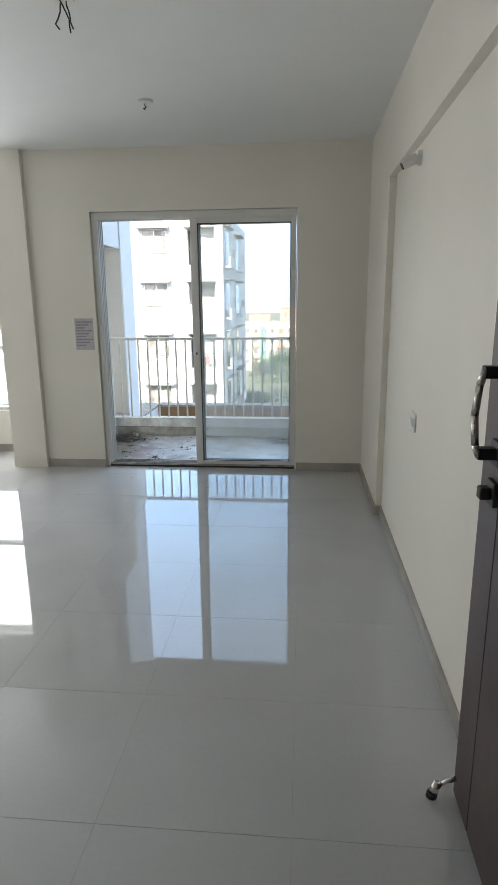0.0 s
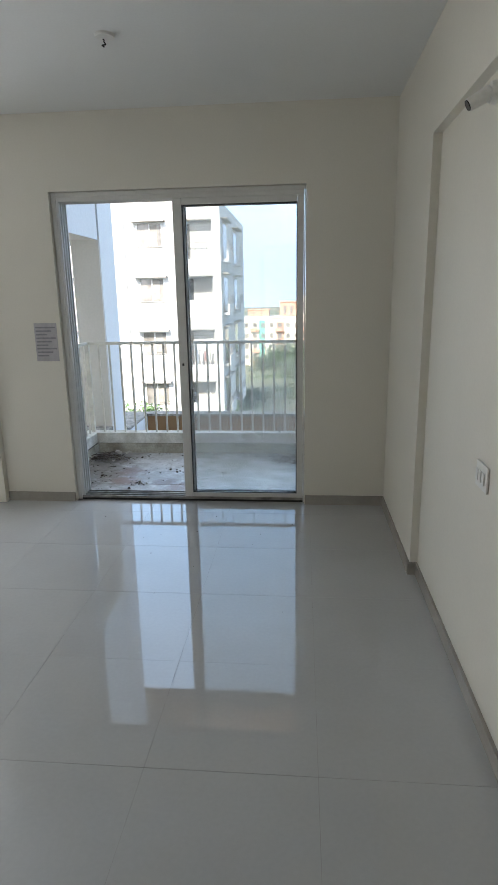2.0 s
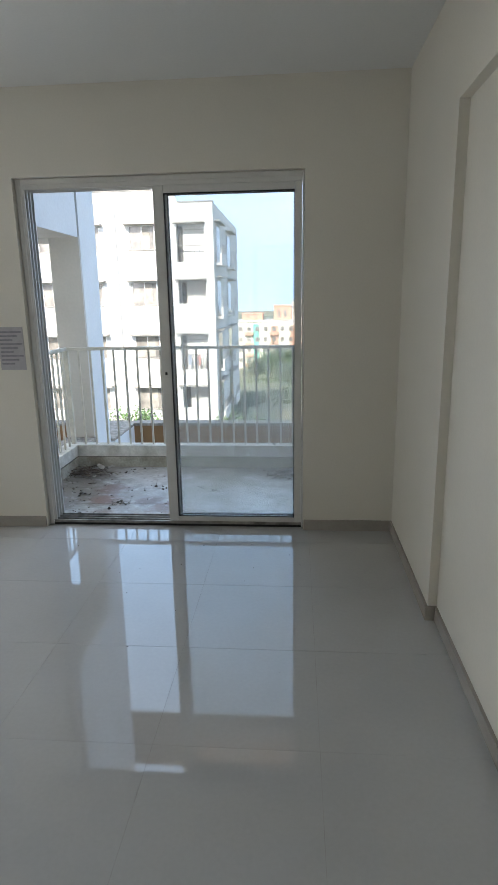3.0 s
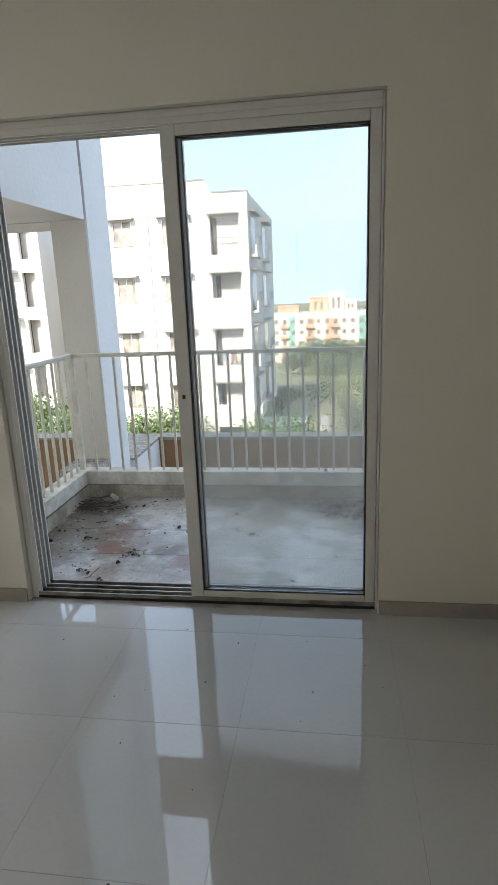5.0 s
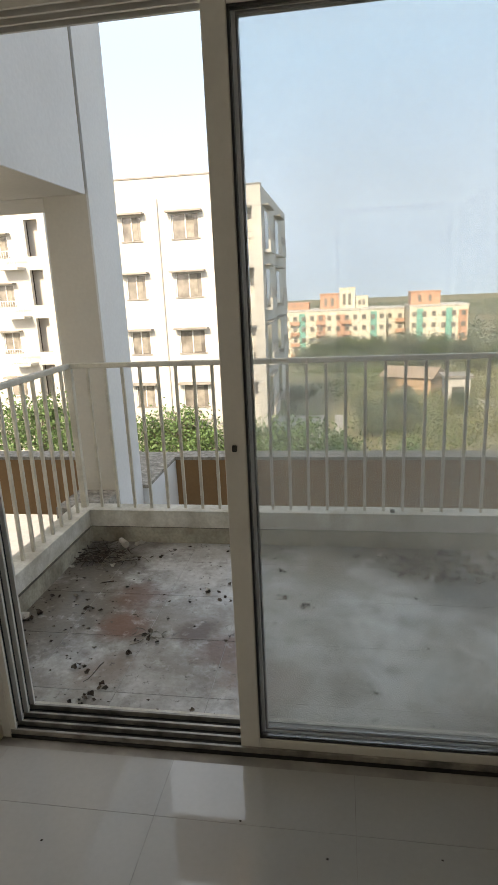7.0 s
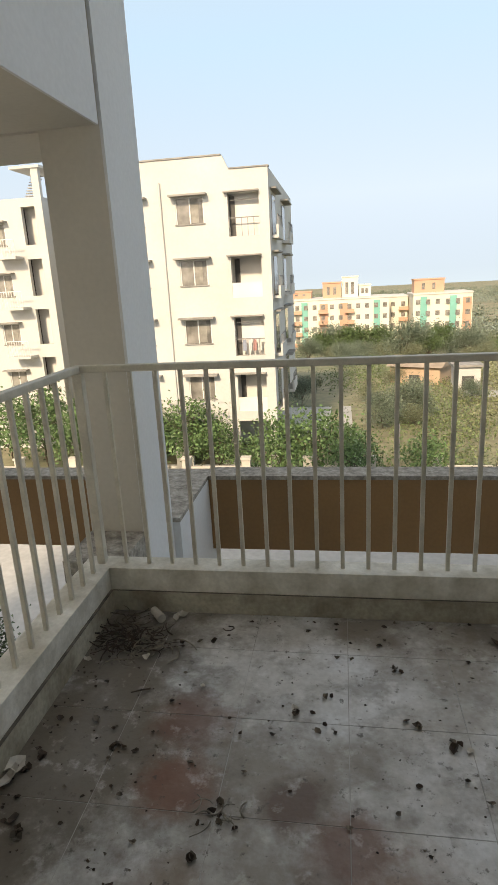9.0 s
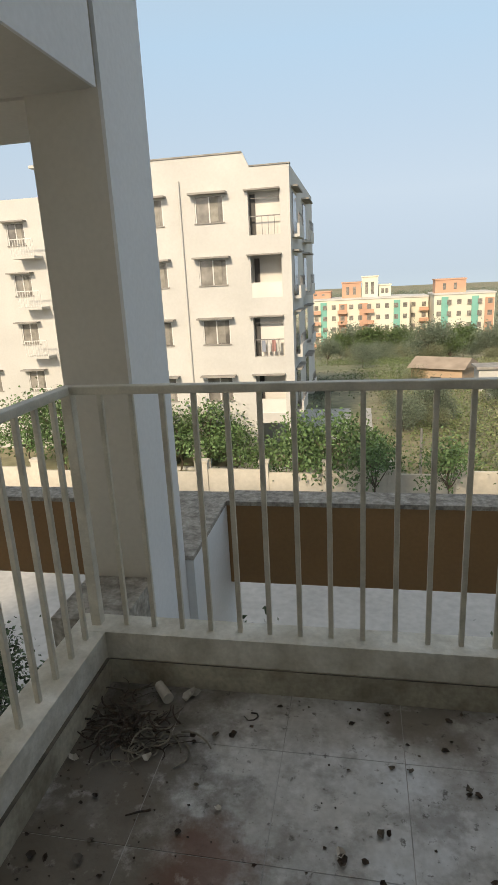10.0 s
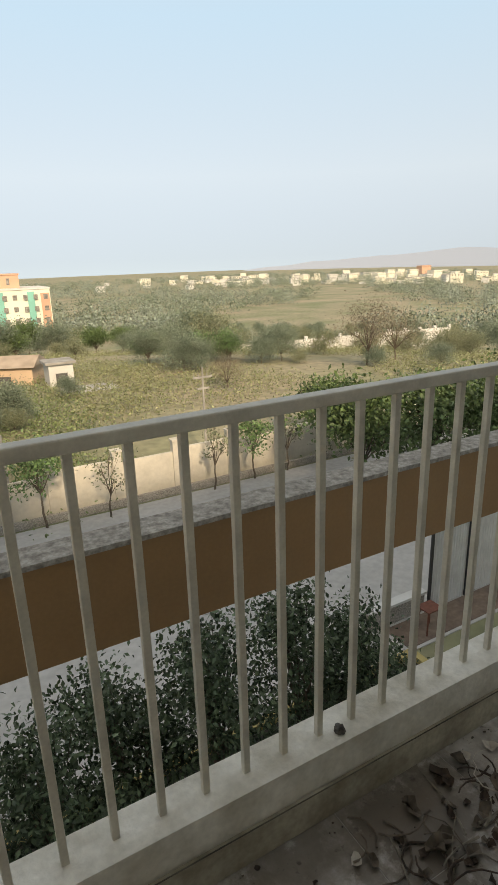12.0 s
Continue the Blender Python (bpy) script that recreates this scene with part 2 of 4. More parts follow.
def link(name, bm, material, parent=None, label="", smooth=False):
    me = bpy.data.meshes.new(name)
    bm.to_mesh(me)
    bm.free()
    me.materials.append(material)
    if smooth:
        me.shade_smooth()
    ob = new(name, me)
    ob.parent = parent
    if label:
        ob["label"] = label
    return ob


def part(name, bm, material, parent, label="", smooth=False):
    return link(name, bm, material, parent, label, smooth)


def boxpart(name, dims, material, parent=None, label="", bevel=0.0):
    bm = bmesh.new()
    box(bm, *dims, bevel)
    return link(name, bm, material, parent, label)


def thing(name, label, category, at=(0, 0, 0), group="", kind=""):
    ob = new(name)
    ob.location = at
    return tagged(ob, label, category, group, kind)


def structure(name, dims_list, material, label):
    bm = bmesh.new()
    for d in dims_list:
        box(bm, *d)
    return tagged(link(name, bm, material), label, "", "", "structure")


# ---- the room ----
H = 2.59                 # ceiling height
DX0, DX1, DZ = 0.016, 1.69, 2.125   # balcony door opening
WALL_Y = 0.22            # outer face of the balcony wall
structure("wall_balcony", [(-0.498, DX0, 0, WALL_Y, -0.3, H), (DX1, 2.75, 0, WALL_Y, -0.3, H), (DX0, DX1, 0, WALL_Y, DZ, H)], PAINT, "cream painted wall around the balcony door")
structure("wall_pier", [(-0.80, -0.50, -0.05, 0.62, 0, H)], PAINT, "cream painted pier beside the balcony wall")
structure("wall_recess", [(-3.6, -0.802, 0.50, 0.66, 0, 0.40), (-3.6, -0.802, 0.50, 0.66, 2.10, H), (-3.6, -3.3, 0.50, 0.66, 0.40, 2.10), (-1.02, -0.802, 0.50, 0.66, 0.40, 2.10)], PAINT, "cream painted wall with a window in the dining recess")
structure("wall_right", [(2.243, 2.45, -1.04, -0.002, 0, H), (2.283, 2.45, -4.41, -1.04, 0, 2.14), (2.243, 2.45, -4.41, -1.04, 2.14, H)], PAINT, "cream painted side wall with a shallow full-height recess")
structure("wall_entrance", [(-3.6, 1.08, -4.58, -4.41, 0, H), (2.16, 2.45, -4.58, -4.41, 0, H), (1.08, 2.16, -4.58, -4.41, 2.10, H)], PAINT, "cream painted wall with the entrance opening")
structure("wall_left", [(-3.78, -3.6, -4.5, 0.66, 0, H)], PAINT, "plain cream painted wall")
structure("wall_corridor", [(0.2, 0.35, -6.6, -4.5, 0, H), (3.0, 3.15, -6.6, -4.5, 0, H), (0.2, 3.15, -6.75, -6.6, 0, H), (2.45, 3.0, -4.5, -4.35, 0, H)], PAINT, "plain cream walls of the entrance lobby")
structure("ceiling", [(-3.78, 2.45, -4.5, 0.2, H, H + 0.15), (-3.78, -0.605, 0.2, 0.655, H, H + 0.15), (0.2, 3.15, -6.75, -4.5, H, H + 0.15)], CEIL, "white painted plaster ceiling")
structure("floor", [(-3.78, 2.45, -4.5, 0.17, -0.12, -0.0012), (-3.78, -0.605, 0.17, 0.655, -0.12, -0.0012), (0.2, 3.15, -6.75, -4.5, -0.12, -0.0012)], GROUT, "floor of large polished off-white tiles")


# ---- the balcony ----
structure("balcony_floor", [(-0.64, 2.75, WALL_Y, 2.05, BF - 0.2, BF - 0.0015)], GROUT, "dirty grey tiled balcony floor")
structure("balcony_kerb", [(-0.64, 2.75, 1.93, 2.05, BF, KT), (-0.64, -0.497, WALL_Y, 1.928, BF, KT)], KERB, "weathered white plastered kerb under the railing")
structure("kerb_skirting", [(-0.496, 2.75, 1.918, 1.929, BF + 0.001, -0.055), (-0.496, -0.485, WALL_Y, 1.917, BF + 0.001, -0.055)], DIRTY, "dirt-darkened tile skirting at the kerb foot")
# one brown strip carries both the grime and the shade of the joint
structure("kerb_crack", [(-0.484, 2.75, 1.9165, 1.9178, -0.0545, -0.0505), (-0.4965, -0.4845, WALL_Y, 1.916, -0.0545, -0.0505)], mat("shaded_grime_in_joint", (0.17, 0.15, 0.12), 0.9, 0.3, 12), "dark open joint above the kerb skirting")
structure("door_sill", [(DX0 + 0.001, DX1 - 0.001, 0.171, WALL_Y - 0.001, -0.3, -0.004)], KERB, "weathered plaster sill outside the sliding door")
structure("wall_balcony_end", [(2.75, 2.9, WALL_Y, 1.95, -9, 5.5)], OUTER, "white exterior wall closing the balcony")
# pier and beam: shade-coloured bodies, thin white skins on the lit +x sides
structure("pier_outer", [(-0.797, -0.496, 2.42, 2.90, -9, 9)], OUTER_SHADED, "tall square exterior pier, shade put into its beige colour")
structure("pier_side", [(-0.495, -0.480, 2.418, 2.902, -9, 9)], OUTER, "thin white skin for the lit side of the exterior pier")
structure("beam_outer", [(-4.5, -0.496, 0.66, 2.375, 2.04, 9), (-4.5, -0.532, 2.375, 2.418, 2.05, 9), (-4.5, -0.799, 2.42, 3.04, 2.04, 9)], OUTER_SHADED, "exterior beam and soffit, shade put into the beige colour")
structure("beam_face", [(-0.495, -0.482, 0.66, 2.373, 2.038, 9)], OUTER, "thin white skin for the lit face of the exterior beam")
structure("fascia_band", [(-0.43, 12, 3.72, 3.9, -0.72, -0.136), (-12, -0.83, 3.72, 3.9, -0.72, -0.136)], BROWN, "brown painted concrete fascia band")
structure("fascia_coping", [(-0.43, 12, 3.705, 3.92, -0.135, -0.105), (-12, -0.83, 3.705, 3.92, -0.135, -0.105)], CONC, "stained grey concrete coping on the fascia")
structure("fascia_band_upper", [(-12, 12, 3.72, 3.9, 4.57, 5.36)], BROWN, "brown painted concrete fascia band two storeys up")
structure("fascia_block", [(-0.82, -0.432, 2.904, 3.9, -1.3, -0.14)], OUTER, "white painted block between pier and fascia")
structure("fascia_block_top", [(-0.82, -0.432, 2.904, 3.9, -0.138, -0.11)], CONC, "stained grey concrete ledge on the white block")
structure("pier_ledge", [(-0.797, -0.482, 2.052, 2.416, -0.35, 0.02)], CONC, "stained grey concrete ledge at the pier foot")
# the rest of the building, unseen; its upper box is widened to shade the ground
structure("building_mass", [(-14, 24, -14, WALL_Y - 0.002, H + 0.152, 7.2), (2.46, 3.19, -4.3, 0.2, -0.4, H + 0.15), (-14, 16, -14, 0.2, -9, -0.4), (-14, -3.8, -14, 0.6, -0.4, H + 0.15), (3.2, 16, -14, WALL_Y, -0.4, H + 0.15), (-3.8, 3.2, -14, -6.9, -0.4, H + 0.15), (-3.79, -0.605, 0.2, 0.655, -9, -0.13)], OUTER, "plain white unseen bulk of the building, widened for shade")


def railing():
    r = thing("balcony_railing", "cream painted steel balcony railing with thin uprights", "railing", (-0.552, 1.99, KT))
    inv = Matrix.Translation((0.552, -1.99, -KT))
    def add(name, dims, bevel=0.003):
        bm = bmesh.new()
        box(bm, *dims, bevel)
        bm.transform(inv)
        return part(name, bm, RAIL, r)
    add("top_rail", (-0.572, 2.745, 1.97, 2.01, 0.975, 1.005), 0.004)
    add("top_rail", (-0.572, -0.532, WALL_Y + 0.002, 1.968, 0.975, 1.005), 0.004)
    add("post", (-0.572, -0.532, 1.97, 2.01, KT - 0.01, 0.976))
    bm = bmesh.new()
    box(bm, -0.009, 0.009, -0.009, 0.009, 0, 0.976 - KT + 0.01, 0.002)
    first = part("baluster", bm, RAIL, r)
    places = [(-0.43 + 0.1135 * i, 1.99) for i in range(28)] + [(-0.552, 1.99 - 0.1135 * i) for i in range(1, 16)]
    for i, (x, y) in enumerate(places):
        o = first if i == 0 else new("baluster", first.data)
        o.parent = r
        o.location = (x + 0.552, y - 1.99, -0.01)
    return r


railing()


def sliding_door():
    d = thing("balcony_sliding_door", "white aluminium sliding balcony door, half open, dusty glass", "sliding door", (0.83, 0.05, 0.0))
    inv = Matrix.Translation((-0.83, -0.05, 0))
    def add(name, dims, m, parent=d, label="", bevel=0.0):
        bm = bmesh.new()
        box(bm, *dims, bevel)
        bm.transform(inv)
        return part(name, bm, m, parent, label)
    a0, a1, zt, y0, y1 = DX0 + 0.002, DX1 - 0.002, DZ - 0.002, 0.035, 0.165
    add("frame_jamb", (a0, a0 + 0.03, y0, y1, 0.001, zt), FRAME, bevel=0.003)
    add("frame_jamb", (a1 - 0.009, a1, y0, y1, 0.001, zt), FRAME, bevel=0.003)
    add("frame_head", (a0 + 0.031, a1 - 0.010, y0, y1, zt - 0.03, zt), FRAME, bevel=0.003)
    add("sill_track", (a0 + 0.031, a1 - 0.010, y0, y1, 0.001, 0.014), GASKET_AND_GROOVE, label="black bottom track")
    for k in range(4):
        y = y0 + 0.002 + k * 0.04
        add("track_rib", (a0 + 0.031, a1 - 0.010, y, y + 0.009, 0.014, 0.032), TRACK, bevel=0.001)
        add("track_rib", (a0 + 0.031, a1 - 0.010, y, y + 0.009, zt - 0.055, zt - 0.03), FRAME)
        add("track_rib", (a0 + 0.030, a0 + 0.05, y, y + 0.009, 0.033, zt - 0.056), FRAME)
        # black strips colour in the shade at the bottom of the grooves
        if k < 3:
            add("track_groove", (a0 + 0.030, a0 + 0.034, y + 0.009, y + 0.04, 0.033, zt - 0.056), GASKET_AND_GROOVE)
            add("track_groove", (a0 + 0.031, a1 - 0.010, y + 0.009, y + 0.04, zt - 0.034, zt - 0.030), GASKET_AND_GROOVE)
    for a, b, y in ((0.822, a1 - 0.011, y0 + 0.012), (0.835, a1 - 0.011, y0 + 0.052)):
        sash = add("sash", (a, a + 0.060, y, y + 0.03, 0.02, zt - 0.035), FRAME, label="white aluminium sliding sash", bevel=0.003)
        add("stile", (b - 0.042, b, y, y + 0.03, 0.02, zt - 0.035), FRAME, sash, bevel=0.003)
        add("bottom_rail", (a + 0.061, b - 0.043, y, y + 0.03, 0.02, 0.06), FRAME, sash, bevel=0.003)
        add("top_rail", (a + 0.061, b - 0.043, y, y + 0.03, zt - 0.095, zt - 0.035), FRAME, sash, bevel=0.003)
        for g in ((a + 0.0605, a + 0.066, 0.06, zt - 0.095), (b - 0.048, b - 0.0425, 0.06, zt - 0.095), (a + 0.066, b - 0.048, 0.0605, 0.066), (a + 0.066, b - 0.048, zt - 0.101, zt - 0.0955)):
            add("gasket", (g[0], g[1], y + 0.004, y + 0.026, g[2], g[3]), GASKET_AND_GROOVE, sash)
        p = add("pane", (a + 0.066, b - 0.048, y + 0.012, y + 0.017, 0.066, zt - 0.101), GLASS, sash, "dusty clear glass")
        p.visible_shadow = False
        if y < y0 + 0.02:
            add("latch", (a + 0.022, a + 0.036, y - 0.008, y, 0.985, 1.003), BLACK, sash, "small black latch", 0.003)
    return d


sliding_door()

# ---- fittings of the room ----
def skirting(name, runs):
    bm = bmesh.new()
    for d in runs:
        box(bm, *d)
    tagged(link(name, bm, SKIRT), "grey tile skirting along the wall foot", "", "", "structure")


skirting("baseboard_balcony", [(-0.496, DX0 - 0.004, -0.012, -0.001, 0, 0.068), (DX1 + 0.004, 2.229, -0.012, -0.001, 0, 0.068)])
skirting("baseboard_right", [(2.230, 2.242, -1.04, -0.001, 0, 0.068), (2.230, 2.282, -1.052, -1.041, 0, 0.068), (2.270, 2.282, -4.408, -1.053, 0, 0.068)])
skirting("baseboard_recess", [(-3.598, -0.814, 0.488, 0.499, 0, 0.068), (-0.813, -0.801, -0.03, 0.499, 0, 0.068)])
skirting("baseboard_entrance", [(-3.58, 1.06, -4.409, -4.397, 0, 0.068), (-3.599, -3.587, -4.3, 0.48, 0, 0.068)])


def entrance_door():
    d = thing("entrance_door", "dark walnut veneer entrance door standing open", "door", (2.221, -4.34, 0.01))
    inv = Matrix.Translation((-2.12, 4.30, -0.01))
    def add(name, bm, m, parent=d, label="", smooth=False):
        bm.transform(inv)
        return part(name, bm, m, parent, label, smooth)
    bm = bmesh.new()
    box(bm, 2.104, 2.14, -4.30, -3.32, 0.01, 2.06, 0.003)
    leaf = add("leaf", bm, WOOD)
    for k, (y0, y1) in enumerate(((-4.29, -4.02), (-4.015, -3.745), (-3.74, -3.47), (-3.465, -3.325))):
        bm = bmesh.new()
        box(bm, 2.099, 2.1038, y0, y1, 0.014, 2.056, 0.0015)
        add("panel", bm, WOOD, leaf)
    # pull handle on two square mounts
    bm = bmesh.new()
    pts = [(2.05, -3.445, 1.075), (2.04, -3.445, 1.10), (2.034, -3.445, 1.17), (2.04, -3.445, 1.24), (2.05, -3.445, 1.275)]
    for a, b in zip(pts, pts[1:]):
        tube(bm, a, b, 0.009, seg=10)
    handle = add("handle", bm, CHROME, d, "worn chrome pull handle", True)
    for z in (1.08, 1.27):
        bm = bmesh.new()
        box(bm, 2.045, 2.098, -3.46, -3.43, z - 0.014, z + 0.014, 0.003)
        box(bm, 2.086, 2.0985, -3.475, -3.415, z - 0.03, z + 0.03, 0.003)
        add("mount", bm, BLACK, handle, "black square handle mount")
    bm = bmesh.new()
    box(bm, 2.086, 2.0985, -3.465, -3.405, 0.95, 1.01, 0.003)
    box(bm, 2.06, 2.087, -3.45, -3.42, 0.965, 0.995, 0.004)
    add("lock", bm, BLACK, d, "black square lock knob")
    bm = bmesh.new()
    tube(bm, (2.098, -3.345, 0.075), (2.05, -3.34, 0.045), 0.007, seg=10)
    tube(bm, (2.05, -3.34, 0.05), (2.035, -3.338, 0.012), 0.012, 0.014, 10)
    stop = add("door_stop", bm, CHROME, d, "chrome foot-operated door stop", True)
    bm = bmesh.new()
    tube(bm, (2.0355, -3.338, 0.014), (2.033, -3.3375, -0.008), 0.016, 0.017, 12)
    add("rubber_foot", bm, BLACK, stop, "black rubber foot")


entrance_door()

# door lining of the entrance
structure("door_lining", [(1.08, 1.12, -4.585, -4.405, 0, 2.10), (2.145, 2.185, -4.585, -4.425, 0, 2.10), (1.12, 2.145, -4.585, -4.405, 2.062, 2.10)], WOOD, "dark wooden lining of the entrance opening")


def recess_window(name, x0, x1, y, z0, z1, mid):
    w = tagged(new(name), "white aluminium window with a low transom, bright daylight behind", "window", "", "structure")
    w.location = ((x0 + x1) / 2, y, z0)
    inv = Matrix.Translation((-(x0 + x1) / 2, -y, -z0))
    def add(n, d, m):
        bm = bmesh.new()
        box(bm, *d)
        bm.transform(inv)
        return part(n, bm, m, w)
    f = 0.035
    add("window_frame", (x0, x0 + f, y - 0.03, y + 0.03, z0, z1), FRAME)
    add("window_frame", (x1 - f, x1, y - 0.03, y + 0.03, z0, z1), FRAME)
    add("window_frame", (x0 + f, x1 - f, y - 0.03, y + 0.03, z0, z0 + f), FRAME)
    add("window_frame", (x0 + f, x1 - f, y - 0.03, y + 0.03, z1 - f, z1), FRAME)
    add("transom", (x0 + f, x1 - f, y - 0.03, y + 0.03, mid - 0.02, mid + 0.02), FRAME)
    add("mullion", ((x0 + x1) / 2 - 0.02, (x0 + x1) / 2 + 0.02, y - 0.028, y + 0.028, mid + 0.02, z1 - f), FRAME)
    for a, b in ((z0 + f, mid - 0.02), (mid + 0.02, z1 - f)):
        add("pane", (x0 + f, x1 - f, y + 0.0, y + 0.005, a, b), GLASS).visible_shadow = False


recess_window("window_1", -3.30, -1.02, 0.56, 0.40, 2.10, 1.00)


def notice():
    PAPER = mat("faded_notice_paper", (0.50, 0.48, 0.50), 0.8, 0.06, 20)
    INK = mat("grey_print", (0.30, 0.29, 0.32), 0.8, 0.1, 30)
    n = thing("paper_notice", "faded grey printed paper sheet taped to the wall", "notice", (-0.092, -0.001, 1.16))
    bm = bmesh.new()
    box(bm, -0.08, 0.08, -0.0015, 0, -0.13, 0.13)
    part("sheet", bm, PAPER, n)
    for k in range(9):
        bm = bmesh.new()
        box(bm, -0.07, 0.07 - 0.03 * ((k * 7) % 3), -0.0024, -0.0016, 0.095 - k * 0.024, 0.105 - k * 0.024)
        part("printed_line", bm, INK, n)


notice()


def switch_plate():
    sw = thing("switch_plate", "white plastic wall switch plate", "switch", (2.282, -2.0, 0.85))
    bm = bmesh.new()
    box(bm, -0.008, 0, -0.06, 0.06, -0.045, 0.045, 0.003)
    part("plate", bm, PLASTIC, sw)
    for k in (-0.03, 0.005, 0.035):
        bm = bmesh.new()
        box(bm, -0.013, -0.0085, k - 0.012, k + 0.012, -0.02, 0.02, 0.001)
        part("rocker", bm, PLASTIC, sw)


switch_plate()


def lamp_holder():
    lh = thing("lamp_holder", "empty white batten lamp holder on the wall", "lamp holder", (2.282, -1.80, 2.075))
    bm = bmesh.new()
    tube(bm, (0, 0, 0), (-0.02, 0, 0), 0.036, 0.032, 20)
    part("base", bm, PLASTIC, lh, smooth=False)
    bm = bmesh.new()
    tube(bm, (-0.02, 0, 0), (-0.085, 0.0, -0.035), 0.024, 0.02, 16)
    part("socket", bm, PLASTIC, lh)
    bm = bmesh.new()
    tube(bm, (-0.085, 0, -0.035), (-0.088, 0, -0.0366), 0.017, 0.017, 16)
    part("contact", bm, BLACK, lh, "dark inside of the socket")


lamp_holder()


def ceiling_hook(at, wires, long):
    h = thing("ceiling_fan_hook", "ceiling fan hook box with loose dark wires", "fan hook", at)
    bm = bmesh.new()
    tube(bm, (0, 0, 0), (0, 0, -0.012), 0.045, 0.042, 20)
    part("cover", bm, PLASTIC, h)
    rng = random.Random(wires)
    for k in range(wires):
        bm = bmesh.new()
        p = Vector((rng.uniform(-0.02, 0.02), rng.uniform(-0.02, 0.02), -0.01))
        for j in range(5):
            q = p + Vector((rng.uniform(-0.016, 0.016), rng.uniform(-0.016, 0.016), -0.02 * long))
            tube(bm, p, q, 0.003, 0.003, 6)
            p = q
        part("wire", bm, BLACK, h, "loose dark wire")


ceiling_hook((0.78, -2.28, H), 3, 1.0)
ceiling_hook((0.785, -1.05, H), 1, 0.4)

# ---- things on the balcony ----
def litter():
    rng = random.Random(5)
    DRY = mat("dead_brown_leaf", (0.075, 0.05, 0.035), 0.85, 0.3, 30, color2=(0.03, 0.022, 0.018))
    PALE = mat("pale_paper_scrap", (0.55, 0.52, 0.47), 0.8, 0.1, 30)
    STALK = mat("dried_grey_stalk", (0.27, 0.245, 0.20), 0.85, 0.3, 30)
    def curled(bm, r, lift):
        a = rng.uniform(0, 6.28)
        n = 7
        c = bm.verts.new((0, 0, 0.002))
        ring = []
        for i in range(n):
            t = a + 6.283 * i / n
            rr = r * rng.uniform(0.55, 1.2)
            ring.append(bm.verts.new((rr * math.cos(t), rr * 0.7 * math.sin(t), 0.002 + lift * rng.uniform(0.2, 1.0))))
        for i in range(n):
            bm.faces.new((c, ring[i], ring[(i + 1) % n]))
        low = [bm.verts.new(v.co * 0.85 - Vector((0, 0, 0.0015))) for v in ring]
        for i in range(n):
            bm.faces.new((ring[i], low[i], low[(i + 1) % n], ring[(i + 1) % n]))
    shapes = []
    for k in range(8):
        bm = bmesh.new()
        curled(bm, rng.uniform(0.010, 0.022), rng.uniform(0.006, 0.02))
        me = bpy.data.meshes.new("dead_leaf")
        bm.to_mesh(me)
        bm.free()
        me.materials.append(DRY)
        shapes.append(me)
    def drop(x, y, z, me, sc, name, label, cat, grp):
        o = new(name, me)
        o.location, o.rotation_euler, o.scale = (x, y, z), (rng.uniform(-0.2, 0.2), rng.uniform(-0.2, 0.2), rng.uniform(0, 6.28)), (sc, sc, sc)
        return tagged(o, label, cat, grp)
    GREY = mat("grey_brown_leaf_litter", (0.17, 0.14, 0.11), 0.85, 0.3, 30, color2=(0.07, 0.058, 0.046))
    pale, grey = [], []
    for src in shapes[:5]:
        for m, store in ((PALE, pale), (GREY, grey)):
            me = src.copy()
            me.materials[0] = m
            store.append(me)
    def leaf(x, y, sc, kinds=shapes, z=BF + 0.001):
        drop(x, y, z, rng.choice(kinds), sc, "dead_leaf", "curled dead brown leaf on the balcony floor" if kinds is shapes else "dry grey-brown leaf on the balcony floor", "leaf", "dead leaves on the balcony")
    sizes = (0.18, 0.22, 0.28, 0.35, 0.5, 0.75)
    crumbs = []
    for k in range(330):
        sc = rng.choice(sizes)
        if k < 150:
            crumbs.append((rng.uniform(-0.45, 1.9), rng.uniform(0.3, 1.86), sc))
        elif k < 260:        # thickest towards the side kerb
            crumbs.append((-0.46 + abs(rng.gauss(0, 0.28)), rng.uniform(0.35, 1.7), sc))
        else:                # along the kerb foot
            crumbs.append((-0.475 + abs(rng.gauss(0, 0.02)), rng.uniform(0.4, 1.8), sc) if k % 2 else (rng.uniform(-0.45, 2.0), 1.90 - abs(rng.gauss(0, 0.03)), sc))
    for m, sel in ((DRY, crumbs[0::3] + crumbs[1::3]), (GREY, crumbs[2::3])):
        bm = bmesh.new()
        for x, y, sc in sel:
            n0 = len(bm.verts)
            curled(bm, 0.016 * sc, 0.013 * sc)
            bm.verts.ensure_lookup_table()
            for v in bm.verts[n0:]:
                v.co += Vector((x, y, 0))
        o = link("leaf_crumbs", bm, m)
        o.location = (0, 0, BF + 0.001)
        tagged(o, "crumbs of dead leaves strewn over the balcony floor", "litter", "", "stuff")
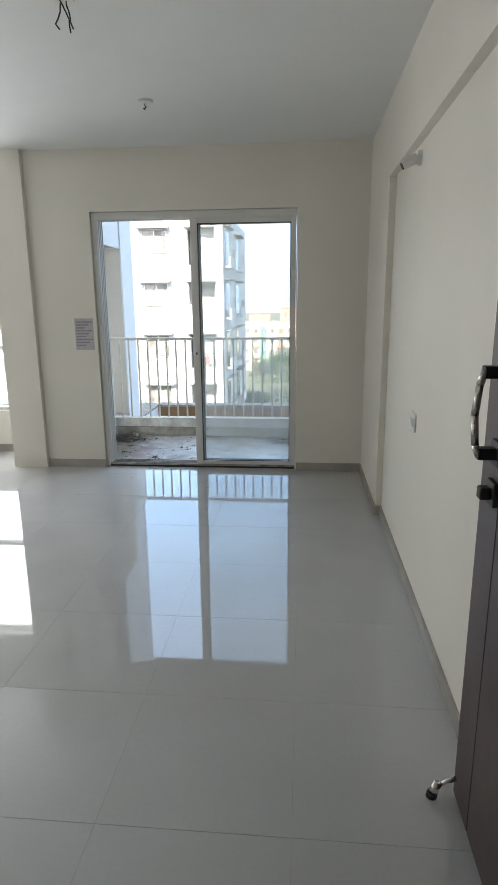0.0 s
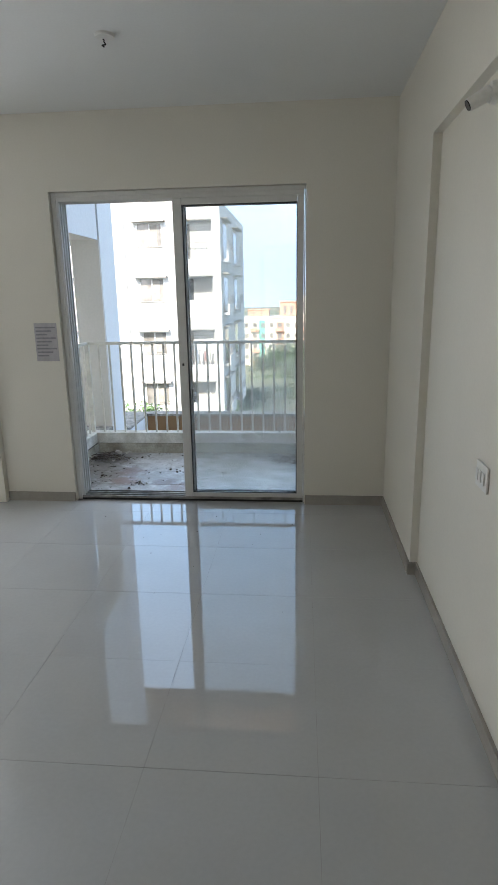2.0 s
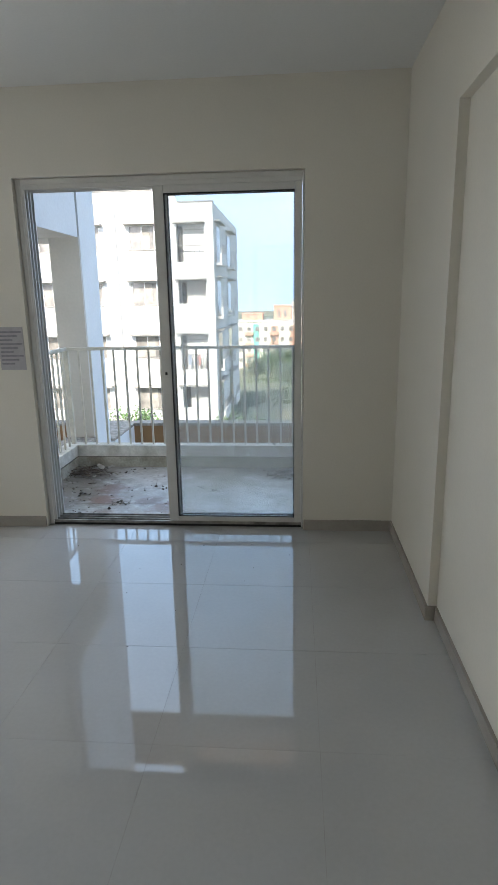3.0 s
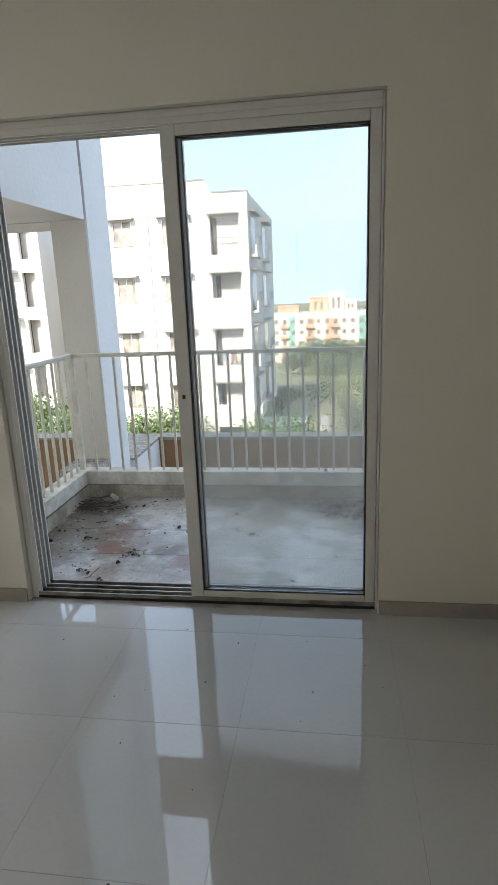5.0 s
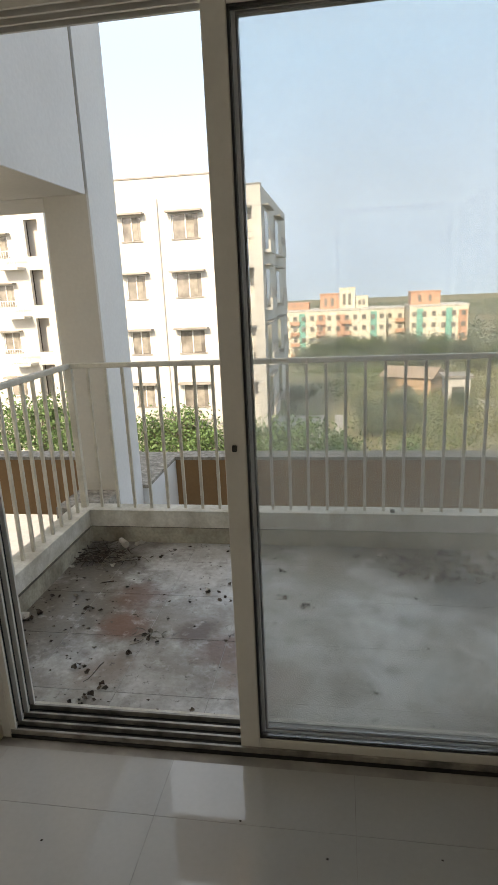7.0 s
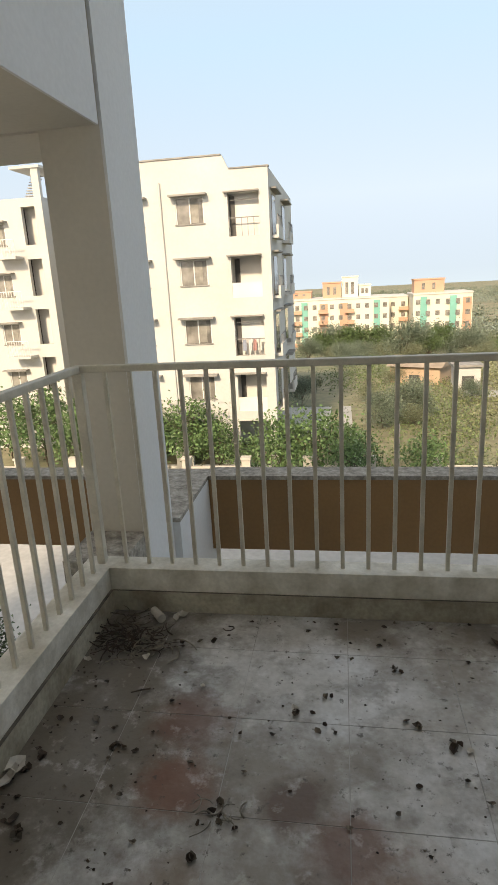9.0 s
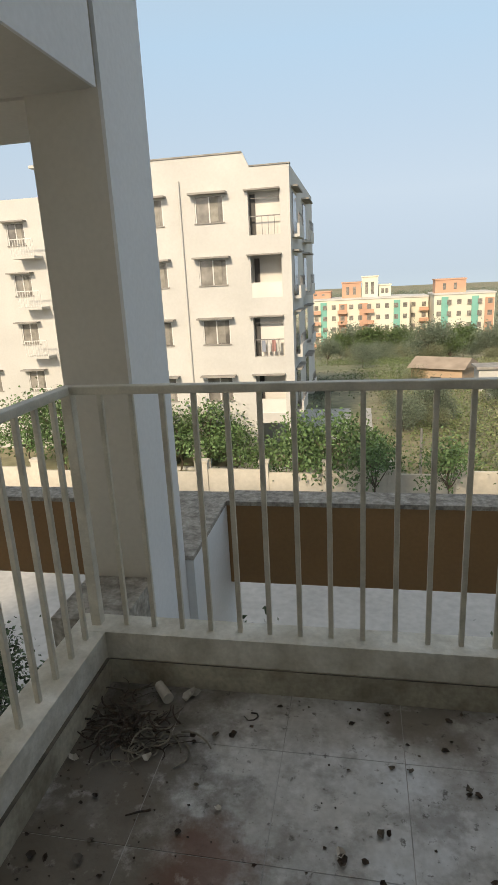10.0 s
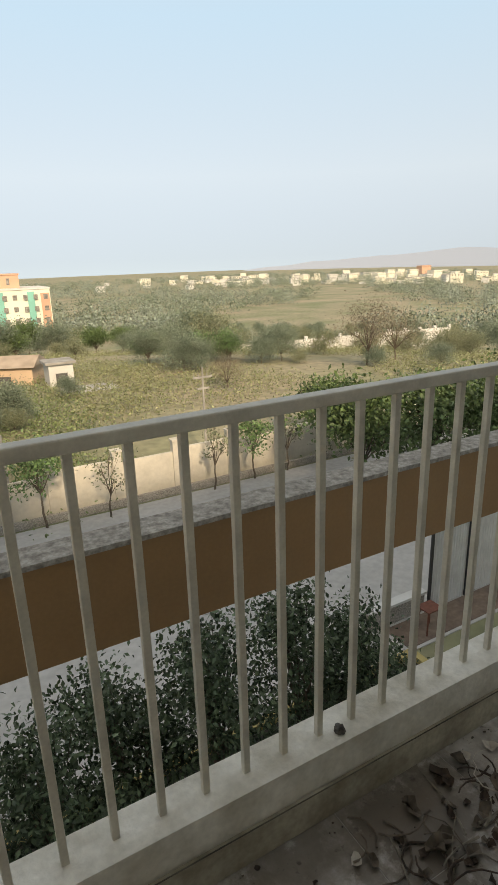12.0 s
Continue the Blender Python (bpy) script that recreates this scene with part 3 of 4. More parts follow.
    for x, y, n, spread in ((0.44, 1.31, 3, 0.03), (0.52, 1.25, 3, 0.025), (0.54, 1.40, 2, 0.01), (-0.16, 1.09, 5, 0.03), (0.23, 0.86, 7, 0.035), (0.97, 1.22, 4, 0.025), (-0.36, 1.19, 3, 0.03), (0.79, 1.56, 3, 0.02),
                            (-0.33, 0.78, 4, 0.03), (0.17, 0.74, 2, 0.03), (0.02, 0.62, 4, 0.03), (0.0, 1.70, 3, 0.04), (0.78, 1.86, 2, 0.03), (-0.42, 1.0, 7, 0.04), (0.87, 1.28, 3, 0.04), (0.1, 0.42, 9, 0.06), (0.66, 0.36, 4, 0.03)):
        for k in range(n):   # leaves blown together
            leaf(x + rng.gauss(0, spread), y + rng.gauss(0, spread * 0.7), rng.uniform(0.7, 1.35), (shapes, grey, shapes)[k % 3])
    for k in range(16):      # flecks carried indoors
        x, y = rng.uniform(0.3, 1.7), -0.1 - abs(rng.gauss(0, 0.7))
        drop(x, y, 0.001, rng.choice(shapes), rng.uniform(0.15, 0.35), "dead_leaf", "tiny dry leaf scrap on the polished floor", "leaf", "leaf scraps on the room floor")
    for k in range(90):
        x, y = rng.gauss(1.7, 0.2), rng.gauss(1.68, 0.12)
        if 1.2 < x < 2.2 and y < 1.86:
            leaf(x, y, rng.uniform(0.7, 2.3), shapes if k % 2 else grey)
    def heap(cx, cy, n, sx, sy, material, name, label, long=0.13, thick=0.003, curl=2.4):
        bm = bmesh.new()
        for i in range(n):
            p = Vector((rng.gauss(0, sx), rng.gauss(0, sy), 0.006 + abs(rng.gauss(0, 0.012))))
            ang, ln, bend, r = rng.uniform(0, 6.28), rng.uniform(0.4, 1.2) * long, rng.choice((-1, 1)) * rng.uniform(0.4, 1.0) * curl, rng.uniform(0.6, 1.5) * thick
            for j in range(5):
                q = p + Vector((math.cos(ang), math.sin(ang), rng.uniform(-0.25, 0.28))) * ln / 5
                q.z = max(0.005, q.z)
                tube(bm, p, q, r, r * 0.9, 5)
                p, ang, r = q, ang + bend / 5, r * 0.9
        o = link(name, bm, material)
        o.location = (cx, cy, BF)
        tagged(o, label, "litter", "", "stuff")
    twigs, stalks = "heap of dead twigs and dry stalks on the balcony floor", "bundle of pale dried stalks on the balcony floor"
    heap(-0.33, 1.68, 85, 0.075, 0.05, DRY, "twig_heap", twigs)
    heap(-0.24, 1.63, 40, 0.05, 0.035, STALK, "dry_stalk_bundle", stalks, 0.12)
    heap(-0.37, 1.82, 16, 0.04, 0.02, GREY, "twig_heap", twigs, 0.14)
    heap(1.55, 1.74, 9, 0.14, 0.05, GREY, "twig_heap", twigs, 0.16)
    heap(1.62, 1.66, 9, 0.12, 0.04, STALK, "dry_stalk_bundle", stalks, 0.22, 0.004, 0.7)
    heap(1.80, 1.78, 7, 0.05, 0.04, DRY, "twig_heap", twigs, 0.11)
    heap(1.92, 1.68, 22, 0.04, 0.05, PALE, "wire_tangle", "tangle of pale loose wire on the balcony floor", 0.2, 0.0018, 5.0)
    heap(1.48, 1.62, 6, 0.03, 0.03, DRY, "twig_heap", twigs, 0.17, 0.004, 3.5)
    heap(0.23, 0.86, 12, 0.03, 0.015, STALK, "dry_stalk_bundle", stalks, 0.07)
    heap(0.07, 1.82, 1, 0.02, 0.01, DRY, "dark_string", "curl of dark string on the balcony floor", 0.17, 0.0022, 5.0)
    heap(-0.12, 1.38, 1, 0.01, 0.01, DRY, "thin_twig", "single thin dead twig on the balcony floor", 0.14, 0.003, 0.4)
    heap(0.10, 0.66, 1, 0.01, 0.01, DRY, "thin_twig", "single thin dead twig on the balcony floor", 0.12, 0.003, 0.4)
    # paper roll and scraps
    bm = bmesh.new()
    tube(bm, (-0.035, 0.04, 0.022), (0.025, -0.03, 0.022), 0.018, 0.021, 14)
    o = link("paper_roll", bm, PALE)
    o.location = (-0.25, 1.855, BF)
    tagged(o, "dirty white paper roll lying by the kerb", "litter")
    for x, y, r in ((-0.16, 1.86, 0.035), (-0.14, 1.875, 0.028), (0.06, 1.41, 0.014), (0.42, 1.32, 0.02), (-0.46, 1.53, 0.022), (-0.455, 0.93, 0.05), (-0.46, 0.97, 0.04), (-0.21, 1.56, 0.022), (0.99, 1.18, 0.018), (1.35, 1.78, 0.025), (1.93, 1.84, 0.03), (1.83, 1.86, 0.022)):
        bm = bmesh.new()
        curled(bm, r, r * 0.9)
        o = link("paper_scrap", bm, PALE)
        o.location, o.rotation_euler = (x, y, BF + 0.001), (0, 0, rng.uniform(0, 6))
        tagged(o, "crumpled pale paper scrap on the balcony floor", "litter", "paper scraps on the balcony")
    bm = bmesh.new()
    bmesh.ops.create_icosphere(bm, subdivisions=2, radius=0.016)
    for v in bm.verts:
        v.co *= 1 + 0.35 * noise.noise(v.co * 90)
        v.co.z = max(v.co.z, -0.009)
    o = link("pebble", bm, mat("dark_pebble", (0.12, 0.11, 0.10), 0.9, 0.3, 60))
    o.location = (1.44, 1.965, KT + 0.008)
    tagged(o, "small dark pebble on the kerb", "stone")


litter()


# ---- outside: buildings ----
def slab_with_holes(bm, x0, x1, z0, z1, y0, y1, holes):
    xs = sorted({x0, x1, *[h[0] for h in holes], *[h[1] for h in holes]})
    for a, b in zip(xs, xs[1:]):
        cuts = sorted((h[2], h[3]) for h in holes if h[0] <= a + 1e-6 and h[1] >= b - 1e-6)
        z = z0
        for c0, c1 in cuts:
            if c0 > z:
                box(bm, a, b, y0, y1, z, c0)
            z = c1
        if z < z1:
            box(bm, a, b, y0, y1, z, z1)


PANE_FAR = mat("grey_reflecting_window_glass", (0.32, 0.30, 0.27), 0.12, 0.3, 1.5, spec=0.6)
CURTAIN = mat("pale_curtain_behind_glass", (0.34, 0.32, 0.28), 0.7, 0.2, 3)
AWN = mat("grey_stained_sunshade", (0.36, 0.34, 0.31), 0.9, 0.2, 1.5)
SKIM = mat("pale_balcony_plaster", (0.74, 0.715, 0.67), 0.85, 0.08, 0.6)


RAIL_FAR = mat("grey_metal_railing", (0.22, 0.21, 0.20), 0.5, 0.1, 6)


def far_window(parent, x, y, z, w, h, inv, awning=True):
    def add(n, d, m, p):
        bm = bmesh.new()
        box(bm, *d)
        bm.transform(inv)
        return part(n, bm, m, p)
    f = add("window", (x, x + w, y + 0.10, y + 0.14, z, z + h), PANE_FAR, parent)
    f["label"] = "sliding window with grey glass"
    t = 0.06
    for d in ((x, x + t, y + 0.04, y + 0.10, z, z + h), (x + w - t, x + w, y + 0.04, y + 0.10, z, z + h), (x + w / 2 - t / 2, x + w / 2 + t / 2, y + 0.04, y + 0.10, z, z + h)):
        add("frame", d, FRAME, f)
    add("curtain", (x + w * 0.52, x + w * 0.8, y + 0.085, y + 0.098, z + 0.05, z + h - 0.05), CURTAIN, f)
    add("sill", (x - 0.05, x + w + 0.05, y - 0.06, y + 0.1, z - 0.06, z), AWN, f)
    if awning:
        add("sunshade", (x - 0.22, x + w + 0.22, y - 0.5, y - 0.002, z + h + 0.08, z + h + 0.17), AWN, f)


def rail_far(parent, x0, x1, y, z, inv, n=9):
    bm = bmesh.new()
    box(bm, x0, x1, y, y + 0.04, z + 0.95, z + 1.0)
    bm.transform(inv)
    rail = part("balcony_rail", bm, FRAME, parent)
    for i in range(n):
        x = x0 + (x1 - x0) * i / (n - 1)
        bm = bmesh.new()
        box(bm, x - 0.012, x + 0.012, y + 0.01, y + 0.03, z, z + 0.96)
        bm.transform(inv)
        part("baluster", bm, FRAME, rail)


def white_block():
    y0, P = 30.5, 3.03
    b = thing("apartment_block", "off-white five-storey apartment block with grey sunshades", "building", (-8.65, y0, -8.83))
    inv = Matrix.Translation((8.2, -y0, 9))
    holes, wins, balc = [], [], []
    for r in range(4):
        zt = 5.2 - P * r
        for x, w in ((-7.30, 1.48), (-10.1, 1.12), (-12.6, 1.3)):
            holes.append((x, x + w, zt - 1.22, zt))
            wins.append((x, zt - 1.22, w))
        holes.append((-4.58, -3.0, zt - 1.95, zt + 0.1))
        balc.append((zt - 1.95, r))
    for x0, x1 in ((-12.6, -10.6), (-9.9, -8.4), (-7.4, -5.8), (-4.6, -2.9)):
        holes.append((x0, x1, -9, -6.4))
    bm = bmesh.new()
    slab_with_holes(bm, -13.4, -2.5, -9.4, 6.4, y0, y0 + 0.25, holes)
    box(bm, -13.4, -4.75, y0, y0 + 0.25, 6.4, 7.05)
    v = [bm.verts.new(c) for c in ((-4.75, y0, 6.4), (-4.45, y0, 6.4), (-4.75, y0, 7.05), (-4.75, y0 + 0.25, 6.4), (-4.45, y0 + 0.25, 6.4), (-4.75, y0 + 0.25, 7.05))]
    for f in ((0, 1, 2), (5, 4, 3), (1, 4, 5, 2)):
        bm.faces.new([v[i] for i in f])
    box(bm, -13.4, -2.5, 43.8, 44, -6, 6.4)
    box(bm, -13.4, -13.15, y0 + 0.25, 43.8, -9, 6.4)
    box(bm, -2.75, -2.5, y0 + 0.25, 43.8, -6, 6.4)
    for r in range(5):
        box(bm, -13.15, -2.75, y0 + 0.26, 43.8, 6.0 - P * r - 0.15, 6.0 - P * r)
    box(bm, -13.1, -2.8, 36, 36.2, -9, -6.2)
    bm.transform(inv)
    part("wall", bm, WBLD, b)
    bm = bmesh.new()
    box(bm, -13.45, -4.8, y0 - 0.05, y0 + 0.3, 7.05, 7.12)
    box(bm, -4.45, -2.45, y0 - 0.05, y0 + 0.3, 6.4, 6.46)
    bm.transform(inv)
    part("parapet_cap", bm, AWN, b, "grey parapet cap")
    bm = bmesh.new()
    for r in range(4):      # rooms behind the openings, their shade a dark base colour
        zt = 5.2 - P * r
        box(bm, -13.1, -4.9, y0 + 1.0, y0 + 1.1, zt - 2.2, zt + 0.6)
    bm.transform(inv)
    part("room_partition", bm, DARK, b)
    def add(n, d, m, label=""):
        bm = bmesh.new()
        box(bm, *d)
        bm.transform(inv)
        return part(n, bm, m, b, label)
    for z, r in balc:       # shallow enclosed balconies and deep ones take turns
        deep = 1.1 if r % 2 else 0.5
        add("balcony_back", (-4.85, -2.8, y0 + deep, y0 + deep + 0.1, z - 0.2, z + 2.3), SKIM)
        add("balcony_back", (-4.85, -4.75, y0 + 0.26, y0 + deep - 0.002, z - 0.2, z + 2.3), SKIM)
        add("balcony_sunshade", (-4.75, -2.98, y0 - 0.28, y0 - 0.002, z + 2.06, z + 2.13), AWN)
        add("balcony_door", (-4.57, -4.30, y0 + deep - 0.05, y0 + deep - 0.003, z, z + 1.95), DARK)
        if r % 2:
            add("balcony_parapet", (-4.58, -3.0, y0 + 0.03, y0 + 0.15, z, z + 0.75), SKIM)
        else:
            rail = add("balcony_rail", (-4.58, -3.0, y0 + 0.04, y0 + 0.08, z + 0.86, z + 0.91), RAIL_FAR, "thin dark metal railing")
            for k in range(6):
                x = -4.55 + 0.31 * k
                bm = bmesh.new()
                box(bm, x, x + 0.025, y0 + 0.045, y0 + 0.07, z, z + 0.86)
                bm.transform(inv)
                part("baluster", bm, RAIL_FAR, rail)
            add("curtain_rod", (-4.5, -3.05, y0 + 0.2, y0 + 0.23, z + 1.72, z + 1.75), RAIL_FAR)
    for k, c in enumerate(((0.30, 0.33, 0.40), (0.62, 0.60, 0.58), (0.42, 0.22, 0.2), (0.6, 0.6, 0.55))):
        x = -4.2 + 0.27 * k
        add("hung_cloth", (x, x + 0.2, y0 + 0.085, y0 + 0.10, balc[2][0] + 0.25, balc[2][0] + 0.84), mat("washing_%d" % k, c, 0.9, 0.1, 6), "washing hung over the rail")
    for x, z, w in wins:
        far_window(b, x, y0, z, w, 1.22, inv)
    # balconies and sunshades on the side wall
    for r in range(4):
        z = 5.2 - P * r - 1.95
        for ya, yb, dx in ((31.2, 33.6, 0.38), (36.5, 39.0, 0.5)):
            for n, d in (("side_balcony", (-2.498, -2.5 + dx, ya, yb, z - 0.15, z)), ("parapet", (-2.5 + dx - 0.12, -2.5 + dx, ya, yb, z, z + 0.5)), ("sunshade", (-2.498, -2.5 + dx * 0.9, ya - 0.1, yb + 0.1, z + 2.2, z + 2.28))):
                add(n, d, AWN if n == "sunshade" else WBLD)
            add("side_rail", (-2.5 + dx - 0.06, -2.5 + dx - 0.02, ya, yb, z + 0.98, z + 1.02), RAIL_FAR)
            for k in range(5):
                y = ya + (yb - ya - 0.03) * k / 4
                add("side_baluster", (-2.5 + dx - 0.055, -2.5 + dx - 0.025, y, y + 0.03, z + 0.5, z + 0.98), RAIL_FAR)
            bm = bmesh.new()
            box(bm, -2.499, -2.47, ya + 0.4, yb - 0.4, z + 0.05, z + 2.0)
            bm.transform(inv)
            part("side_window", bm, PANE_FAR, b)
    for x in (-8.05, -10.4):
        bm = bmesh.new()
        tube(bm, (x, y0 - 0.07, -9), (x, y0 - 0.07, 6.0), 0.055, seg=8)
        bm.transform(inv)
        part("drain_pipe", bm, WBLD, b)


white_block()


def stair_block():
    y0, P = 35.0, 3.03
    b = thing("apartment_block", "cream apartment block with an open stair tower", "building", (-24.35, y0, -8.8))
    inv = Matrix.Translation((24, -y0, 9))
    holes, wins = [], []
    for r in range(5):
        zt = 5.1 - P * r
        holes.append((-18.25, -17.35, zt - 1.3, zt + 0.9))
        for x, w in ((-20.7, 1.2), (-24.0, 1.3), (-27.5, 1.3)):
            if r < 4:
                holes.append((x, x + w, zt - 1.25, zt))
                wins.append((x, zt - 1.25, w))
    bm = bmesh.new()
    slab_with_holes(bm, -32, -16.85, -9.4, 6.5, y0, y0 + 0.3, holes)
    box(bm, -17.3, -16.85, y0, y0 + 0.3, 6.5, 8.1)
    box(bm, -18.6, -16.7, y0 - 0.1, y0 + 3, 8.1, 8.25)
    box(bm, -16.95, -16.85, y0 + 0.3, y0 + 9, -9, 6.5)
    box(bm, -32, -16.85, y0 + 9, y0 + 9.2, -9, 6.5)
    box(bm, -32, -31.8, y0 + 0.3, y0 + 9, -9, 6.5)
    for r in range(5):
        box(bm, -31.8, -16.96, y0 + 0.31, y0 + 9, 6.2 - P * r - 0.15, 6.2 - P * r)
    bm.transform(inv)
    part("wall", bm, WBLD, b)
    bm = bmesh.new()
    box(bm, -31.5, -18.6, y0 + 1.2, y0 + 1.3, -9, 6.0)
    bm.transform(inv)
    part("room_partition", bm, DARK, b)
    bm = bmesh.new()
    box(bm, -18.5, -17.0, y0 + 0.9, y0 + 1.0, -9, 6.4)
    bm.transform(inv)
    part("stair_wall", bm, SKIM, b)
    for x, z, w in wins:
        far_window(b, x, y0, z, w, 1.25, inv)
    bm = bmesh.new()
    for k in range(9):
        box(bm, -18.4 + k * 0.05, -17.7 + k * 0.05, y0 + 0.9 + 0.05 * k, y0 + 1.15 + 0.05 * k, 6.55 + k * 0.16, 6.6 + k * 0.16)
    bm.transform(inv)
    part("roof_stair", bm, TRACK, b, "open metal roof stair")
    for r in range(4):
        z = 5.1 - P * r - 1.95
        bm = bmesh.new()
        box(bm, -20.0, -18.5, y0 - 1.0, y0 - 0.002, z - 0.15, z)
        bm.transform(inv)
        part("balcony", bm, WBLD, b)
        rail_far(b, -20.0, -18.5, y0 - 1.0, z, inv, 10)


stair_block()

GREEN = mat("sea_green_wall_paint", (0.20, 0.48, 0.40), 0.85, 0.08, 0.2)
ORANGE = mat("terracotta_orange_wall_paint", (0.60, 0.36, 0.25), 0.85, 0.08, 0.2)
CREAM = mat("pale_cream_wall_paint", (0.74, 0.70, 0.58), 0.85, 0.06, 0.2)


def far_housing(x0, x1, roof, base, y, greens, oranges, label):
    b = thing("housing_block", label, "building", ((x0 + x1) / 2, y, base))
    inv = Matrix.Translation((-(x0 + x1) / 2, -y, -base))
    def add(n, dl, m, lab=""):
        bm = bmesh.new()
        for d in dl:
            box(bm, *d)
        bm.transform(inv)
        return part(n, bm, m, b, lab)
    add("wall", [(x0, x1, y, y + 14, base, roof)], CREAM)
    add("roof", [(x0 - 0.2, x1 + 0.2, y - 0.2, y + 14.2, roof, roof + 0.4)], WBLD)
    for g in greens:
        add("green_bay", [(g, g + 1.7, y - 0.35, y - 0.002, base, roof - 0.5)], GREEN, "sea-green painted bay")
    for g in oranges:
        add("orange_bay", [(g, g + 2.2, y - 0.25, y - 0.002, base, roof - 1.0)], ORANGE, "terracotta painted bay")
    bm = bmesh.new()
    box(bm, -0.55, 0.55, -0.06, 0.0, 0, 1.25)
    w0 = bpy.data.meshes.new("window")
    bm.to_mesh(w0)
    bm.free()
    w0.materials.append(PANE_FAR)
    bm = bmesh.new()
    box(bm, -1.3, 1.3, -1.1, 0.0, 0, 0.15)
    box(bm, -1.3, 1.3, -1.1, -1.0, 0.15, 1.0)
    b0 = bpy.data.meshes.new("balcony")
    bm.to_mesh(b0)
    bm.free()
    b0.materials.append(ORANGE)
    n = int((x1 - x0) / 2.3)
    for i in range(n):
        x = x0 + 1.2 + i * (x1 - x0 - 2.4) / (n - 1)
        for r in range(5):
            z = roof - 2.5 - r * 2.95
            near = any(g - 0.6 < x < g + 2.4 for g in greens)
            off = -0.36 if near else (-0.26 if any(g - 0.6 < x < g + 2.6 for g in oranges) else -0.002)
            o = new("window", w0)
            o.parent, o.location = b, (x - (x0 + x1) / 2, off, z - base)
            if i % 3 == 1 and not near:
                o = new("balcony", b0)
                o.parent, o.location = b, (x - (x0 + x1) / 2, off, z - 1.1 - base)
    return b


def tower(x0, x1, z0, z1, y, material, label):
    t = thing("roof_tower", label, "building part", ((x0 + x1) / 2, y, z0))
    bm = bmesh.new()
    w = (x1 - x0) / 2
    box(bm, -w, w, 0, 6, 0, z1 - z0)
    box(bm, -w - 0.2, w + 0.2, -0.2, 6.2, z1 - z0, z1 - z0 + 0.3)
    part("wall", bm, material, t)
    for k in (-0.4, 0.3):
        bm = bmesh.new()
        box(bm, w * k - 0.4, w * k + 0.4, -0.08, -0.002, 0.8, (z1 - z0) * 0.75)
        part("window", bm, PANE_FAR, t)


FY = 165
far_housing(-15.2, 13.2, -5.5, -26, FY, (-10.5, 9.0), (-5.5, 0.0), "cream housing block with green and terracotta bays")
far_housing(19.2, 34.2, -5.2, -26, FY - 2, (21.0, 28.5), (31.8,), "cream housing block with green and terracotta bays")
far_housing(13.6, 18.8, -5.9, -26, FY + 8, (), (), "plain cream housing block set back")
tower(-4.7, 0.4, -5.1, -1.2, FY + 3, ORANGE, "terracotta painted stair tower on a roof")
tower(0.6, 5.0, -5.1, 0.2, FY + 4, CREAM, "cream water tank tower on a roof")
tower(5.3, 8.5, -5.1, -2.2, FY + 5, CREAM, "cream water tank tower on a roof")
tower(19.8, 27.6, -4.8, -1.5, FY + 2, ORANGE, "terracotta painted stair tower on a roof")
tower(-14.0, -8.0, -5.1, -3.4, FY + 6, ORANGE, "terracotta painted stair tower on a roof")


# ---- outside: ground ----
def skyline(az):
    pts = ((-90, -1.9), (12, -1.9), (28, -1.65), (38, -1.6), (52, -1.75), (75, -1.6), (180, -1.6))
    for (a, p), (b, q) in zip(pts, pts[1:]):
        if az <= b:
            return p + (q - p) * max(0, (az - a)) / (b - a)
    return pts[-1][1]


def ground_z(x, y):
    d = math.hypot(x, y)
    if d < 42 or y < 20:
        return -9.0 if y >= -20 else -9.0
    far = 1.35 + 1500 * math.tan(radians(skyline(math.degrees(math.atan2(x, y)))))
    bumps = 1.2 * noise.noise((x * 0.02, y * 0.02, 0)) * min(1, (d - 42) / 40)
    fade = min(1, (y - 20) / 30)
    if d < 170:
        t = (d - 42) / 128
        return -9 + fade * (-10.0 * (t * t * (3 - 2 * t)) + bumps)
    t = min(1, (d - 170) / 1330)
    return -9 + fade * (-10.0 + bumps + (far + 19.0) * t ** 1.15)


def terrain():
    rings = [0, 6, 12, 18, 24, 30, 36, 42, 50, 58, 66, 76, 88, 100, 115, 130, 150, 170, 200, 240, 290, 350, 430, 530, 660, 820, 1000, 1250, 1500, 3500]
    seg = 120
    verts, faces = [], []
    for d in rings:
        for i in range(seg):
            a = 2 * math.pi * i / seg
            x, y = d * math.sin(a), d * math.cos(a)
            z = ground_z(x, y)
            if d > 1600:
                z = z - 30
            verts.append((x, y, z))
    for r in range(len(rings) - 1):
        for i in range(seg):
            j = (i + 1) % seg
            faces.append((r * seg + i, r * seg + j, (r + 1) * seg + j, (r + 1) * seg + i))
    me = bpy.data.meshes.new("ground")
    me.from_pydata(verts, [], faces)
    me.flip_normals()
    me.materials.append(GROUND)
    me.shade_smooth()
    tagged(new("ground", me), "dry open field with patches of grass and bare soil", "", "", "structure")


terrain()


